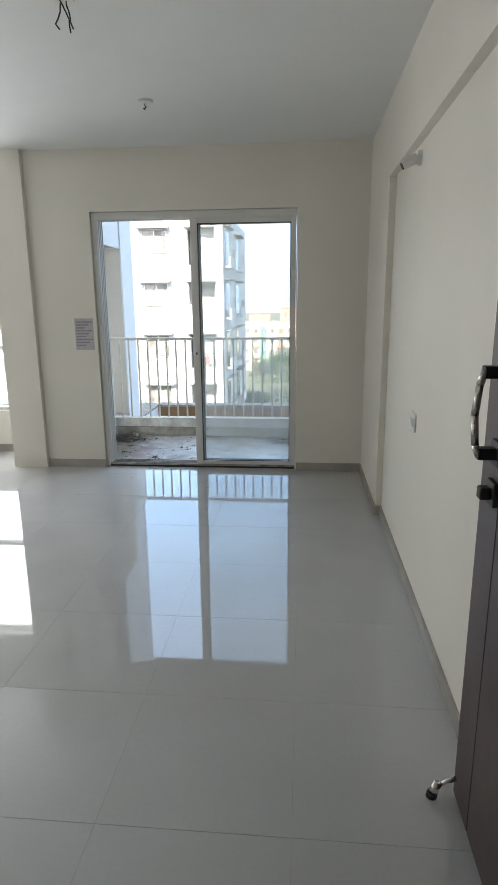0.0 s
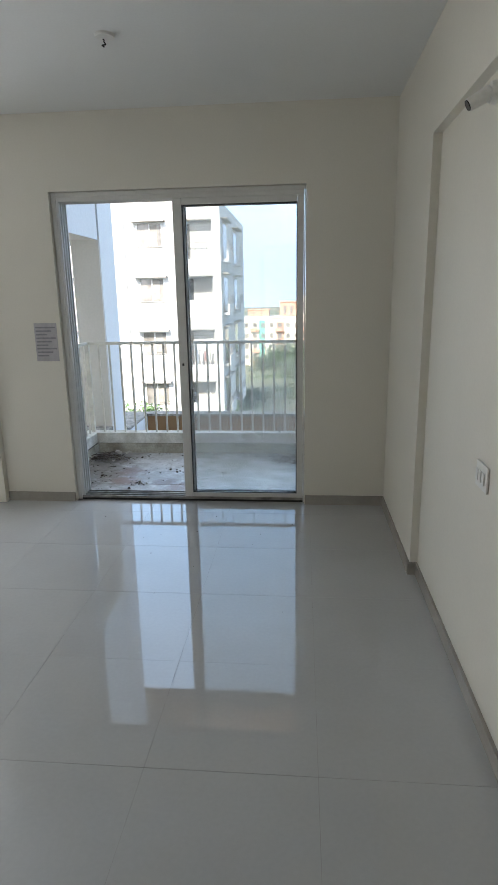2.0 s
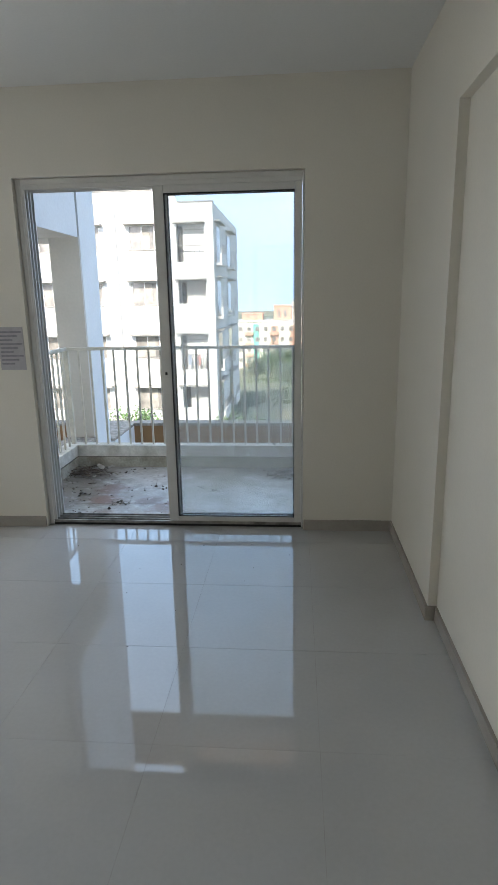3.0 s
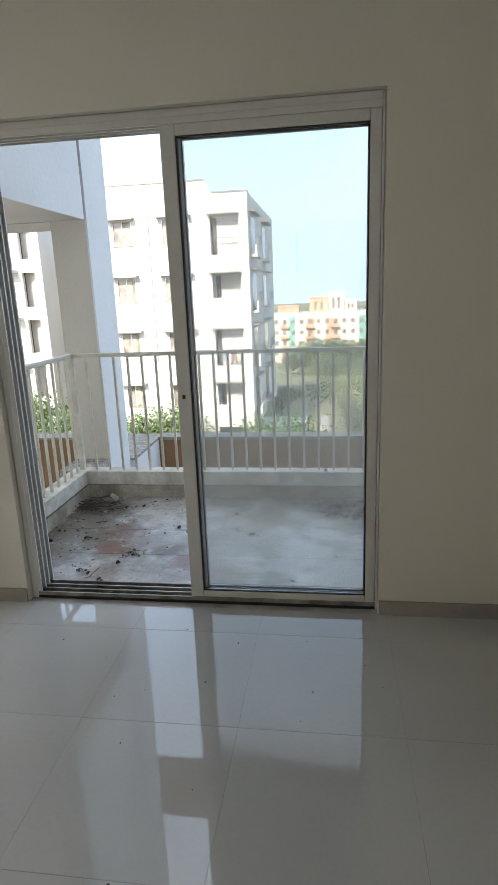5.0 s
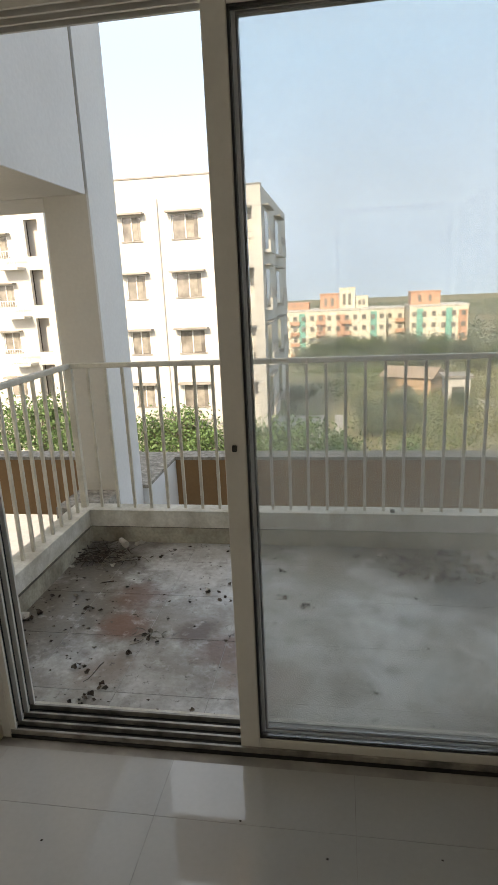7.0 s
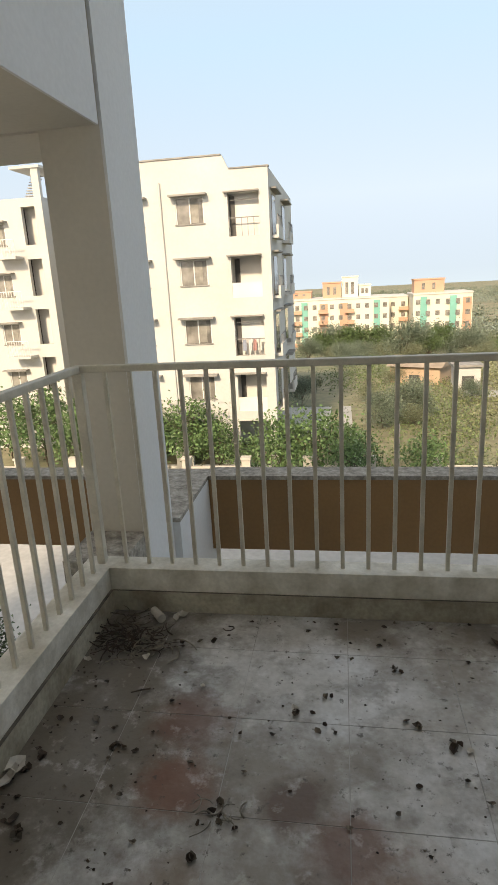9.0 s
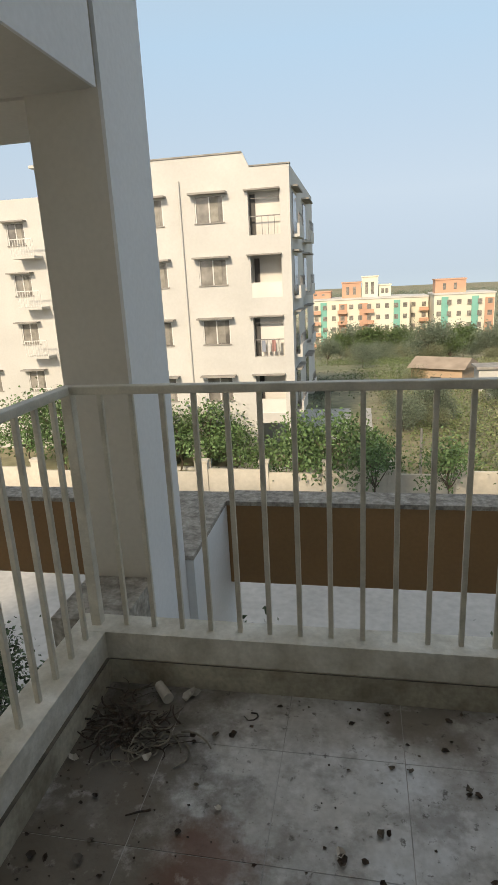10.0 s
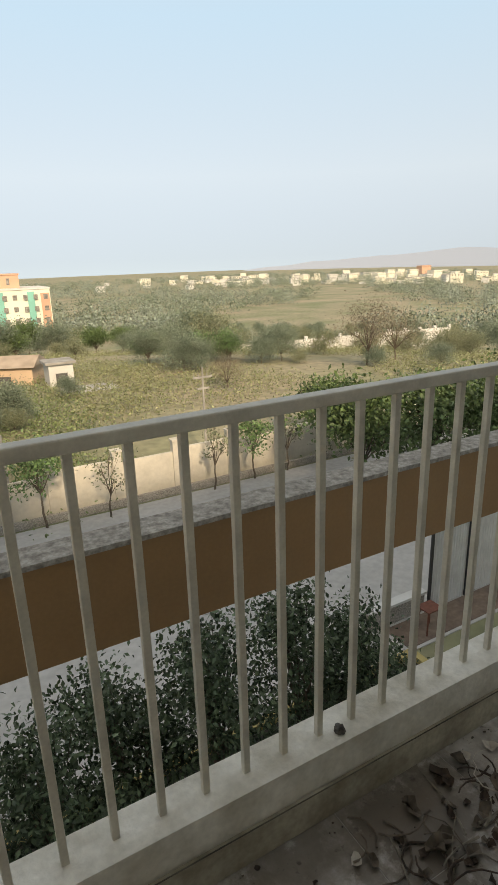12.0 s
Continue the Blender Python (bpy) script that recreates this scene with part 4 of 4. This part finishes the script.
def far_hill():
    """A ridge behind the town, plain backdrop of the distance; its haze is emission."""
    m = bpy.data.materials.new("distant_hill_haze_glow")
    m.use_nodes = True
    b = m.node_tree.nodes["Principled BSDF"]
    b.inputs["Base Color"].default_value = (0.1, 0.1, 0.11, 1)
    # faint blue emission stands in for the haze before the ridge
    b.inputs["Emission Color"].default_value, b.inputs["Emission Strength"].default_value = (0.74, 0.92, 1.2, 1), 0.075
    verts, faces = [], []
    for i in range(61):
        az = 22 + i * 1.0
        up = -1.9 + 2.1 * min(1, max(0, az - 24) / 24) ** 0.8 + 0.22 * noise.noise((az * 0.25, 1.7, 0)) + 0.08 * noise.noise((az * 0.9, 4.2, 0))
        x, y = 2600 * math.sin(radians(az)), 2600 * math.cos(radians(az))
        verts += [(x, y, -160.0), (x, y, 1.3 + 2600 * math.tan(radians(up)))]
        verts += [(x * 1.2, y * 1.2, -160.0)]
    for i in range(60):
        k = i * 3
        faces += [(k, k + 1, k + 4, k + 3), (k + 1, k + 2, k + 5, k + 4)]
    me = bpy.data.meshes.new("backdrop_hill")
    me.from_pydata(verts, [], faces)
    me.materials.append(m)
    tagged(new("backdrop_hill", me), "pale hill on the horizon, its haze put in as glow", "", "", "structure")


far_hill()
structure("pavement", [(-40, 40, 10.4, 24.0, -9.2, -8.97)], PAVE, "pale concrete driveway")
structure("plant_bed", [(-40, 10.6, 0.3, 10.2, -9.2, -8.98)], mat("dark_damp_soil", (0.05, 0.045, 0.035), 0.95, 0.2, 0.8, fine=0.2, bump_scale=8), "dark planted bed along the building")
structure("bed_kerb", [(-40, 10.8, 10.2, 10.4, -9.2, -8.82), (10.6, 10.8, 0.3, 10.2, -9.2, -8.82)], mat("yellow_kerb_paint", (0.45, 0.36, 0.14), 0.8, 0.2, 2), "yellow painted concrete kerb")


structure("yard_soil", [(10.85, 16.5, 10.5, 11.5, -9.1, -8.955)], mat("brown_trodden_soil", (0.20, 0.145, 0.11), 0.95, 0.2, 1.5, fine=0.2, bump_scale=8), "brown trodden soil before the sheet fence")


PLASTER = mat("dusty_cream_plaster", (0.60, 0.555, 0.47), 0.9, 0.12, 0.7, fine=0.06, bump_scale=6)


def compound_wall():
    w = thing("compound_wall", "cream plastered compound wall with square pillars", "wall", (0, 25.1, -9))
    k = 0
    x = -38.0
    while x < 42:
        bm = bmesh.new()
        box(bm, x, x + 2.46, 0, 0.15, -0.2, 1.75 + 0.15 * (k % 2))
        part("wall_panel", bm, PLASTER, w)
        bm = bmesh.new()
        box(bm, x + 2.46, x + 2.86, -0.08, 0.25, -0.2, 2.25)
        box(bm, x + 2.42, x + 2.90, -0.12, 0.29, 2.25, 2.35)
        part("pillar", bm, PLASTER, w)
        x += 2.86
        k += 1
    bm = bmesh.new()
    box(bm, -38, 42, -0.9, -0.75, -0.1, 0.35)
    part("planter_edge", bm, CONC, w, "low stone planter edge")


compound_wall()


def yard():
    SHEET = mat("white_corrugated_sheet", (0.62, 0.62, 0.60), 0.5, 0.08, 2)
    f = thing("sheet_fence", "white corrugated metal sheet fence", "fence", (12.6, 11.55, -9))
    for k in range(5):
        bm = bmesh.new()
        rows = []
        for i in range(57):      # one folded sheet of trapezoid ribs
            x, y = k * 1.6 + i * 0.028, 0.028 * (i % 4 in (1, 2))
            rows.append([bm.verts.new((x, y + d, z)) for d, z in ((0, 0), (0, 2.8), (0.004, 2.8), (0.004, 0))])
        for p, q in zip(rows, rows[1:]):
            for i in range(4):
                bm.faces.new((p[i], q[i], q[(i + 1) % 4], p[(i + 1) % 4]))
        part("sheet", bm, SHEET, f)
        bm = bmesh.new()
        box(bm, k * 1.6 - 0.05, k * 1.6 + 0.03, -0.07, -0.002, 0, 3.0)
        part("post", bm, BLACK, f)
    w = thing("yard_wall", "stained grey low yard wall", "wall", (10.4, 11.6, -9))
    bm = bmesh.new()
    box(bm, 0, 2.1, 0, 0.2, 0, 0.62)
    part("wall", bm, CONC, w)
    bm = bmesh.new()
    box(bm, -0.05, 2.15, -0.05, 0.25, 0.62, 0.70)
    part("cap", bm, WBLD, w)
    RUST = mat("rusty_red_steel", (0.18, 0.06, 0.035), 0.8, 0.2, 8)
    st = thing("steel_stool", "rusty red steel stool in the yard", "stool", (11.9, 10.85, -8.955))
    for x in (-0.25, 0.25):
        for y in (-0.2, 0.2):
            bm = bmesh.new()
            tube(bm, (x, y, 0), (x * 0.8, y * 0.8, 0.72), 0.025, seg=8)
            part("leg", bm, RUST, st)
    bm = bmesh.new()
    box(bm, -0.28, 0.28, -0.24, 0.24, 0.72, 0.76, 0.01)
    part("seat", bm, RUST, st)


yard()


# ---- outside: plants ----
def leaf_cloud(rng, spots, per, spread, size, flat=0.8):
    """Small folded leaves round the given spots, as vertices and faces."""
    n = len(spots) * per
    c = np.repeat(np.array(spots), per, axis=0) + rng.normal(0, 1, (n, 3)) * np.array((spread, spread, spread * flat))
    d = rng.normal(0, 1, (n, 3))
    d[:, 2] -= 0.3
    d /= np.linalg.norm(d, axis=1)[:, None]
    up = rng.normal(0, 1, (n, 3)) + np.array((0, 0, 0.8))
    sdir = np.cross(d, up)
    sdir /= np.linalg.norm(sdir, axis=1)[:, None] + 1e-9
    L = size * rng.uniform(0.6, 1.3, (n, 1))
    nrm = np.cross(sdir, d)
    v = np.stack([c - d * L * 0.5, c + sdir * L * 0.28 + nrm * L * 0.08, c + d * L * 0.5, c - sdir * L * 0.28 + nrm * L * 0.08], axis=1).reshape(-1, 3)
    i = np.arange(n)[:, None] * 4
    f = np.concatenate([i + np.array([[0, 1, 2]]), i + np.array([[0, 2, 3]])], axis=0)
    return v, f


def mesh_of(name, v, f, material):
    me = bpy.data.meshes.new(name)
    me.vertices.add(len(v))
    me.vertices.foreach_set("co", v.astype(np.float32).ravel())
    me.loops.add(len(f) * 3)
    me.loops.foreach_set("vertex_index", f.astype(np.int32).ravel())
    me.polygons.add(len(f))
    me.polygons.foreach_set("loop_start", np.arange(len(f), dtype=np.int32) * 3)
    me.update()
    me.validate()
    me.materials.append(material)
    return me


def tree(seed, height, crown, leaf, per, size, material, label, trunk_h=0.35, limbs=9, lean=0.06, spread=0.3, thick=None):
    rng, r = np.random.default_rng(seed), random.Random(seed)
    t = thing("tree", label, "tree")
    bm = bmesh.new()
    rad = thick or height * 0.018
    p, top = Vector((0, 0, -0.15)), []
    for k in range(4):
        q = p + Vector((r.uniform(-lean, lean) * height * 0.4, r.uniform(-lean, lean) * height * 0.4, height * trunk_h / 4))
        tube(bm, p, q, rad * (1 - 0.12 * k), rad * (0.88 - 0.12 * k), 8)
        p = q
    spots = []
    for k in range(limbs):
        a = 6.283 * k / limbs + r.uniform(-0.4, 0.4)
        e = r.uniform(0.15, 1.0)
        q = Vector((p.x + crown * (1.05 - 0.75 * e * e) * math.cos(a) * r.uniform(0.6, 1.0), p.y + crown * (1.05 - 0.75 * e * e) * math.sin(a) * r.uniform(0.6, 1.0), height * (trunk_h + (0.95 - trunk_h) * e)))
        m = p.lerp(q, 0.5) + Vector((r.uniform(-0.1, 0.1), r.uniform(-0.1, 0.1), 0.12)) * crown
        tube(bm, p, m, rad * 0.5, rad * 0.32, 6)
        tube(bm, m, q, rad * 0.32, rad * 0.1, 6)
        spots += [tuple(q), tuple(m.lerp(q, 0.6) + Vector((r.uniform(-0.3, 0.3), r.uniform(-0.3, 0.3), r.uniform(-0.2, 0.2))) * crown)]
        for j in range(2):
            s2 = q + Vector((r.uniform(-1, 1), r.uniform(-1, 1), r.uniform(-0.5, 0.6))) * crown * 0.4
            tube(bm, m, s2, rad * 0.2, rad * 0.06, 5)
            spots.append(tuple(s2))
    part("trunk", bm, BARK, t)
    v, f = leaf_cloud(rng, spots, per, crown * spread, size)
    o = new("crown", mesh_of("crown", v, f, material))
    o.parent = t
    return t


def plant(proto, x, y, s, rz, label="", group=""):
    o = copy_thing(proto, pose(x, y, ground_z(x, y) if y > 10 else -9.0, 0, 0, rz) @ Matrix.Scale(s, 4))
    o.scale = (s, s, s)
    if label:
        o["label"] = label
    if group:
        o["group"] = group
    return o


def first(t, x, y, rz=0):
    t.location = (x, y, ground_z(x, y) if y > 10 else -9.0)
    t.rotation_euler = (0, 0, radians(rz))
    return t


R = random.Random(11)
hedge = [first(tree(21 + k, 4.6, 1.0, 0.1, 130, 0.11, LEAF_DARK, "dark glossy-leaved hedge tree by the building", 0.30, 11, spread=0.27), 2.6 + 1.5 * k, 8.4) for k in range(3)]
for t in hedge:
    t["group"] = "hedge trees along the building"
for k, x in enumerate((-9.2, -7.6, -6.1, -4.6, -3.0, -1.6, -0.2, 1.2, 6.7)):
    plant(hedge[k % 3], x, 8.2 + R.uniform(-0.4, 0.5), R.uniform(0.85, 1.05), R.uniform(0, 360))
for k in range(8):
    plant(hedge[k % 3], -8 + k * 2.2 + R.uniform(-0.3, 0.3), R.uniform(5.8, 7.2), R.uniform(0.4, 0.55), R.uniform(0, 360))

street = [first(tree(41, 3.6, 1.1, 0.1, 34, 0.17, LEAF, "small young street tree with thin trunk", 0.45, 8, spread=0.3, thick=0.06), 4.1, 23.9),
          first(tree(42, 3.0, 0.7, 0.1, 9, 0.14, LEAF_DRY, "nearly bare young street tree", 0.4, 7, spread=0.3, thick=0.05), 6.6, 23.5)]
for x, y, k, s in ((11.6, 23.7, 1, 1.1), (13.9, 23.9, 0, 0.9), (15.8, 23.9, 1, 1.0), (1.1, 24.0, 0, 1.0)):
    plant(street[k], x, y, s, R.uniform(0, 360))
green = first(tree(51, 3.9, 1.9, 0.1, 46, 0.21, LEAF, "leafy green tree behind the compound wall", 0.32, 13, spread=0.24), -0.8, 26.4)
for x, y, s in ((-2.0, 25.6, 0.9), (-7.0, 27.6, 1.0), (-5.4, 27.0, 0.75), (-16.0, 28.5, 1.15), (-18.5, 29.0, 1.0), (-13.5, 28.0, 0.9), (1.6, 26.2, 0.7), (-9.0, 28.3, 0.9)):
    plant(green, x - 0.5, y + 1.7, s, R.uniform(0, 360))
big = first(tree(61, 4.7, 2.3, 0.1, 85, 0.24, LEAF_MID, "broad dark green leafy tree", 0.25, 16, spread=0.22), 17.8, 20.6)
for x, y, s in ((21.0, 19.4, 1.0), (24.5, 18.2, 1.05), (28.0, 17.0, 0.95), (31, 20, 1.1), (20, 26, 0.8)):
    plant(big, x, y, s, R.uniform(0, 360))
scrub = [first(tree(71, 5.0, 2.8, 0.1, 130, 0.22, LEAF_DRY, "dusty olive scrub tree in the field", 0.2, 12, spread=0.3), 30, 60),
         first(tree(72, 6.0, 3.4, 0.1, 150, 0.26, LEAF_FAR, "green leafy tree standing in the field", 0.22, 13, spread=0.28), 36, 78)]
for k in range(130):
    az, d = R.uniform(-4, 58), R.uniform(64, 170) if k % 6 else R.uniform(38, 64)
    x, y = d * math.sin(radians(az)), d * math.cos(radians(az))
    if x < 3 and y < 46 or (14 < x < 34 and 40 < y < 62 and R.random() < 0.9):
        continue
    tallest = (1.35 - 0.105 * d - ground_z(x, y)) / 6.0
    plant(scrub[0 if R.random() < 0.5 else 1], x, y, R.uniform(0.55, 0.95) * tallest * (1 if d > 64 else 0.5), R.uniform(0, 360), group="trees of the open field")


for k in range(13):      # the dark row before the far housing
    plant((big, scrub[1], big, scrub[0])[k % 4], -5 + 3.2 * k + R.uniform(-1.5, 1.5), R.uniform(88, 132), R.uniform(0.8, 1.45) * (1 if k % 2 == 0 else 0.75), R.uniform(0, 360), "dark leafy tree before the far housing", "trees before the far housing")
for k in range(14):      # green thicket across the field
    plant(scrub[1] if k % 3 else green, R.uniform(22, 37), R.uniform(50, 62), R.uniform(0.4, 0.6) * (1 if k % 3 else 1.4), R.uniform(0, 360), "low green shrub in the field", "shrubs of the open field")
withered = first(tree(81, 6.2, 3.0, 0.1, 60, 0.16, LEAF_BROWN, "withered brown tree in the field", 0.25, 14, spread=0.26), 39.3, 45)
plant(withered, 45.0, 47.0, 0.85, 120)
plant(withered, 22.0, 42.0, 0.45, 40)


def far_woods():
    rng = np.random.default_rng(8)
    r = random.Random(8)
    # both woods carry the air's haze in their leaf colours
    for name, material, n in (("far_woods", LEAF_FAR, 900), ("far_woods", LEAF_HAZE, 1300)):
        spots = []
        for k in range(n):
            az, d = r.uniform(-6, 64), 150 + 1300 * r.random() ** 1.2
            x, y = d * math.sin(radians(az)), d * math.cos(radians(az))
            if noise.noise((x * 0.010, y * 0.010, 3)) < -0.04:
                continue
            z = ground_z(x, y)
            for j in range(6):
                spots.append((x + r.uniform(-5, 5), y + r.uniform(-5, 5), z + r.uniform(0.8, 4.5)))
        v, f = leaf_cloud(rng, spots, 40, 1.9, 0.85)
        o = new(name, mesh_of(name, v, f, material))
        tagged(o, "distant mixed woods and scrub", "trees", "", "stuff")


far_woods()


def field_grass():
    rng = np.random.default_rng(3)
    r = random.Random(3)
    STRAW = leaf_mat("dry_straw_grass", (0.25, 0.245, 0.14), (0.16, 0.19, 0.09))
    GRASS = leaf_mat("dull_green_field_grass", (0.165, 0.205, 0.095), (0.11, 0.15, 0.065))
    spots, lush = [], []
    for k in range(2600):
        az, d = r.uniform(-3, 60), r.uniform(25.5, 95)
        x, y = d * math.sin(radians(az)), d * math.cos(radians(az))
        if x < 4 and y < 45 or noise.noise((x * 0.05, y * 0.05, 9)) < -0.1 or y < 24.5:
            continue
        (lush if x < 7 + 14 * noise.noise((x * 0.03, y * 0.03, 5)) else spots).append((x, y, ground_z(x, y) + 0.25))
    for places, m, label in ((spots, STRAW, "tufts of dry straw-coloured field grass"), (lush, GRASS, "dull green field grass")):
        v, f = leaf_cloud(rng, places, 56, 1.7, 0.2, 0.1)
        tagged(new("field_grass", mesh_of("field_grass", v, f, m)), label, "grass", "", "stuff")


field_grass()


# ---- outside: huts, poles and the distant town ----
def house(name, at, w, d, h, material, roofm, label, rz=0, roof=0.0):
    b = thing(name, label, "house", at)
    b.rotation_euler = (0, 0, radians(rz))
    bm = bmesh.new()
    box(bm, -w / 2, w / 2, -d / 2, d / 2, -1, h)
    part("wall", bm, material, b)
    bm = bmesh.new()
    if roof:
        vs = [bm.verts.new(c) for c in ((-w / 2 - 0.3, -d / 2 - 0.4, h), (w / 2 + 0.3, -d / 2 - 0.4, h), (w / 2 + 0.3, d / 2 + 0.4, h), (-w / 2 - 0.3, d / 2 + 0.4, h), (-w / 2 - 0.3, 0, h + roof), (w / 2 + 0.3, 0, h + roof))]
        for f in ((0, 1, 5, 4), (2, 3, 4, 5), (0, 4, 3), (1, 2, 5), (3, 2, 1, 0)):
            bm.faces.new([vs[i] for i in f])
    else:
        box(bm, -w / 2 - 0.25, w / 2 + 0.25, -d / 2 - 0.25, d / 2 + 0.25, h, h + 0.2)
    part("roof", bm, roofm, b)
    n = max(1, int(w / 3))
    for i in range(n):
        x = -w / 2 + w * (i + 0.5) / n
        bm = bmesh.new()
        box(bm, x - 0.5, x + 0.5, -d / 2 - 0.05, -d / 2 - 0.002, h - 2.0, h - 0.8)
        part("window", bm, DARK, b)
    return b


PEACH = mat("faded_peach_wall_paint", (0.55, 0.40, 0.28), 0.85, 0.1, 0.4)
SHED_ROOF = mat("faded_tan_roof_sheet", (0.42, 0.335, 0.26), 0.85, 0.15, 0.8)
house("hut", (11.5, 54, ground_z(11.5, 54)), 2.1, 2.2, 2.0, WBLD, AWN, "small white flat-roofed hut in the field")
house("shed", (8.2, 58.5, ground_z(8.2, 58.5)), 4.8, 4, 1.7, PEACH, SHED_ROOF, "low peach shed with a faded tan pitched roof", -25, 0.8)
structure("field_slab", [(11.0, 15.5, 47.5, 52.0, -9.9, -9.05)], PAVE, "bare concrete slab in the field")
structure("block_yard", [(-8, -0.3, 37, 46, -9.4, -8.94)], PAVE, "grey concrete yard beside the apartment block")
structure("field_path", [(1.05, 1.7, 29.5, 38, -9.4, -8.93), (0.6, 1.25, 38, 46, -9.4, -8.935)], PAVE, "narrow concrete path")


def pole(x, y, h, arms=True):
    p = thing("utility_pole", "dark steel utility pole with cross arms" if arms else "slim plain steel post by the compound wall", "utility pole", (x, y, ground_z(x, y)))
    bm = bmesh.new()
    tube(bm, (0, 0, -0.1), (0, 0, h), 0.075, 0.05, 8)
    part("shaft", bm, AWN, p)
    if not arms:
        return
    bm = bmesh.new()
    box(bm, -0.55, 0.55, -0.04, 0.04, h - 0.6, h - 0.5)
    box(bm, -0.35, 0.35, -0.04, 0.04, h - 1.2, h - 1.1)
    part("cross_arm", bm, AWN, p)
    for k in (-0.5, -0.25, 0.25, 0.5):
        bm = bmesh.new()
        tube(bm, (k, 0, h - 0.5), (k, 0, h - 0.35), 0.035, 0.02, 8)
        part("insulator", bm, AWN, p)


pole(13.7, 28.8, 4.8)
pole(3.1, 26.0, 3.6, False)


def long_white_wall():
    w = thing("field_wall", "long white wall with pillars across the field", "wall", (46, 75, ground_z(46, 75) - 0.3))
    w.rotation_euler = (0, 0, radians(-8))
    for k in range(16):
        bm = bmesh.new()
        box(bm, k * 3.0 - 14, k * 3.0 - 11.5, 0, 0.2, -1, 1.6)
        part("wall_panel", bm, WBLD, w)
        bm = bmesh.new()
        box(bm, k * 3.0 - 11.5, k * 3.0 - 11.0, -0.1, 0.3, -1, 2.0)
        part("pillar", bm, WBLD, w)


long_white_wall()


def town():
    r = random.Random(17)
    protos = []
    for k, (w, d, h) in enumerate(((9, 8, 6), (12, 9, 9.5), (16, 10, 13), (10, 10, 4), (22, 9, 5))):
        protos.append(house("town_house", (0, 0, 0), w, d, h, (WBLD, CREAM, ORANGE, WBLD, CREAM)[k], (AWN, WBLD, ORANGE, CREAM, AWN)[k], ("white", "cream", "terracotta", "white flat-roofed", "long cream")[k] + " house of the distant town"))
        protos[-1]["group"] = "houses of the distant town"
    for k in range(190):
        az, d = r.choice((r.uniform(16, 60), r.uniform(36, 60), r.uniform(26, 46))), 520 + 480 * r.random()
        x, y = d * math.sin(radians(az)), d * math.cos(radians(az))
        if k < 5:
            protos[k].location = (x, y, ground_z(x, y))
        else:
            p = protos[r.choice((0, 0, 0, 1, 1, 3, 3, 4))]
            sc = r.uniform(0.45, 0.95)
            copy_thing(p, pose(x, y, ground_z(x, y), 0, 0, r.uniform(-50, 50))).scale = (sc, sc, sc)


town()


# ---- floor pieces ----
def floor_tiles():
    T = 0.555
    fl = bpy.data.objects["floor"]
    meshes = {}
    def tile(x0, x1, y0, y1):
        w, d = round(x1 - x0, 3), round(y1 - y0, 3)
        if w < 0.03 or d < 0.03:
            return
        if (w, d) not in meshes:
            bm = bmesh.new()
            g = 0.0006
            box(bm, g, w - g, g, d - g, -0.004, 0.0)
            me = bpy.data.meshes.new("tile")
            bm.to_mesh(me)
            bm.free()
            me.materials.append(TILE)
            meshes[(w, d)] = me
        o = new("tile", meshes[(w, d)])
        o.parent, o.location = fl, (x0, y0, 0)
    xs = [0.615 + T * k for k in range(-8, 5)]
    ys = [-0.20 + 0.5585 * k for k in range(-12, 3)]
    def lay(ax, bx, ay, by):
        for a, b in zip(xs, xs[1:]):
            for c, d in zip(ys, ys[1:]):
                tile(max(a, ax), min(b, bx), max(c, ay), min(d, by))
    lay(-3.6, 2.283, -4.41, 0.0)
    lay(-3.6, -0.8, 0.0, 0.5)
    lay(1.12, 2.145, -4.5, -4.41)
    lay(0.35, 3.0, -6.6, -4.5)


floor_tiles()


def balcony_tiles():
    T = 0.39
    fl = bpy.data.objects["balcony_floor"]
    meshes = {}
    xs = [0.61 + T * k for k in range(-4, 7)]
    ys = [1.265 + T * k for k in range(-4, 3)]
    for a, b in zip(xs, xs[1:]):
        for c, d in zip(ys, ys[1:]):
            x0, x1, y0, y1 = max(a, -0.51), min(b, 2.75), max(c, WALL_Y), min(d, 1.93)
            w, dd = round(x1 - x0, 3), round(y1 - y0, 3)
            if w < 0.02 or dd < 0.02:
                continue
            if (w, dd) not in meshes:
                bm = bmesh.new()
                box(bm, 0.0015, w - 0.0015, 0.0015, dd - 0.0015, -0.004, 0.0)
                me = bpy.data.meshes.new("tile")
                bm.to_mesh(me)
                bm.free()
                me.materials.append(BALC)
                meshes[(w, dd)] = me
            o = new("tile", meshes[(w, dd)])
            o.parent, o.location = fl, (x0, y0, BF)


balcony_tiles()
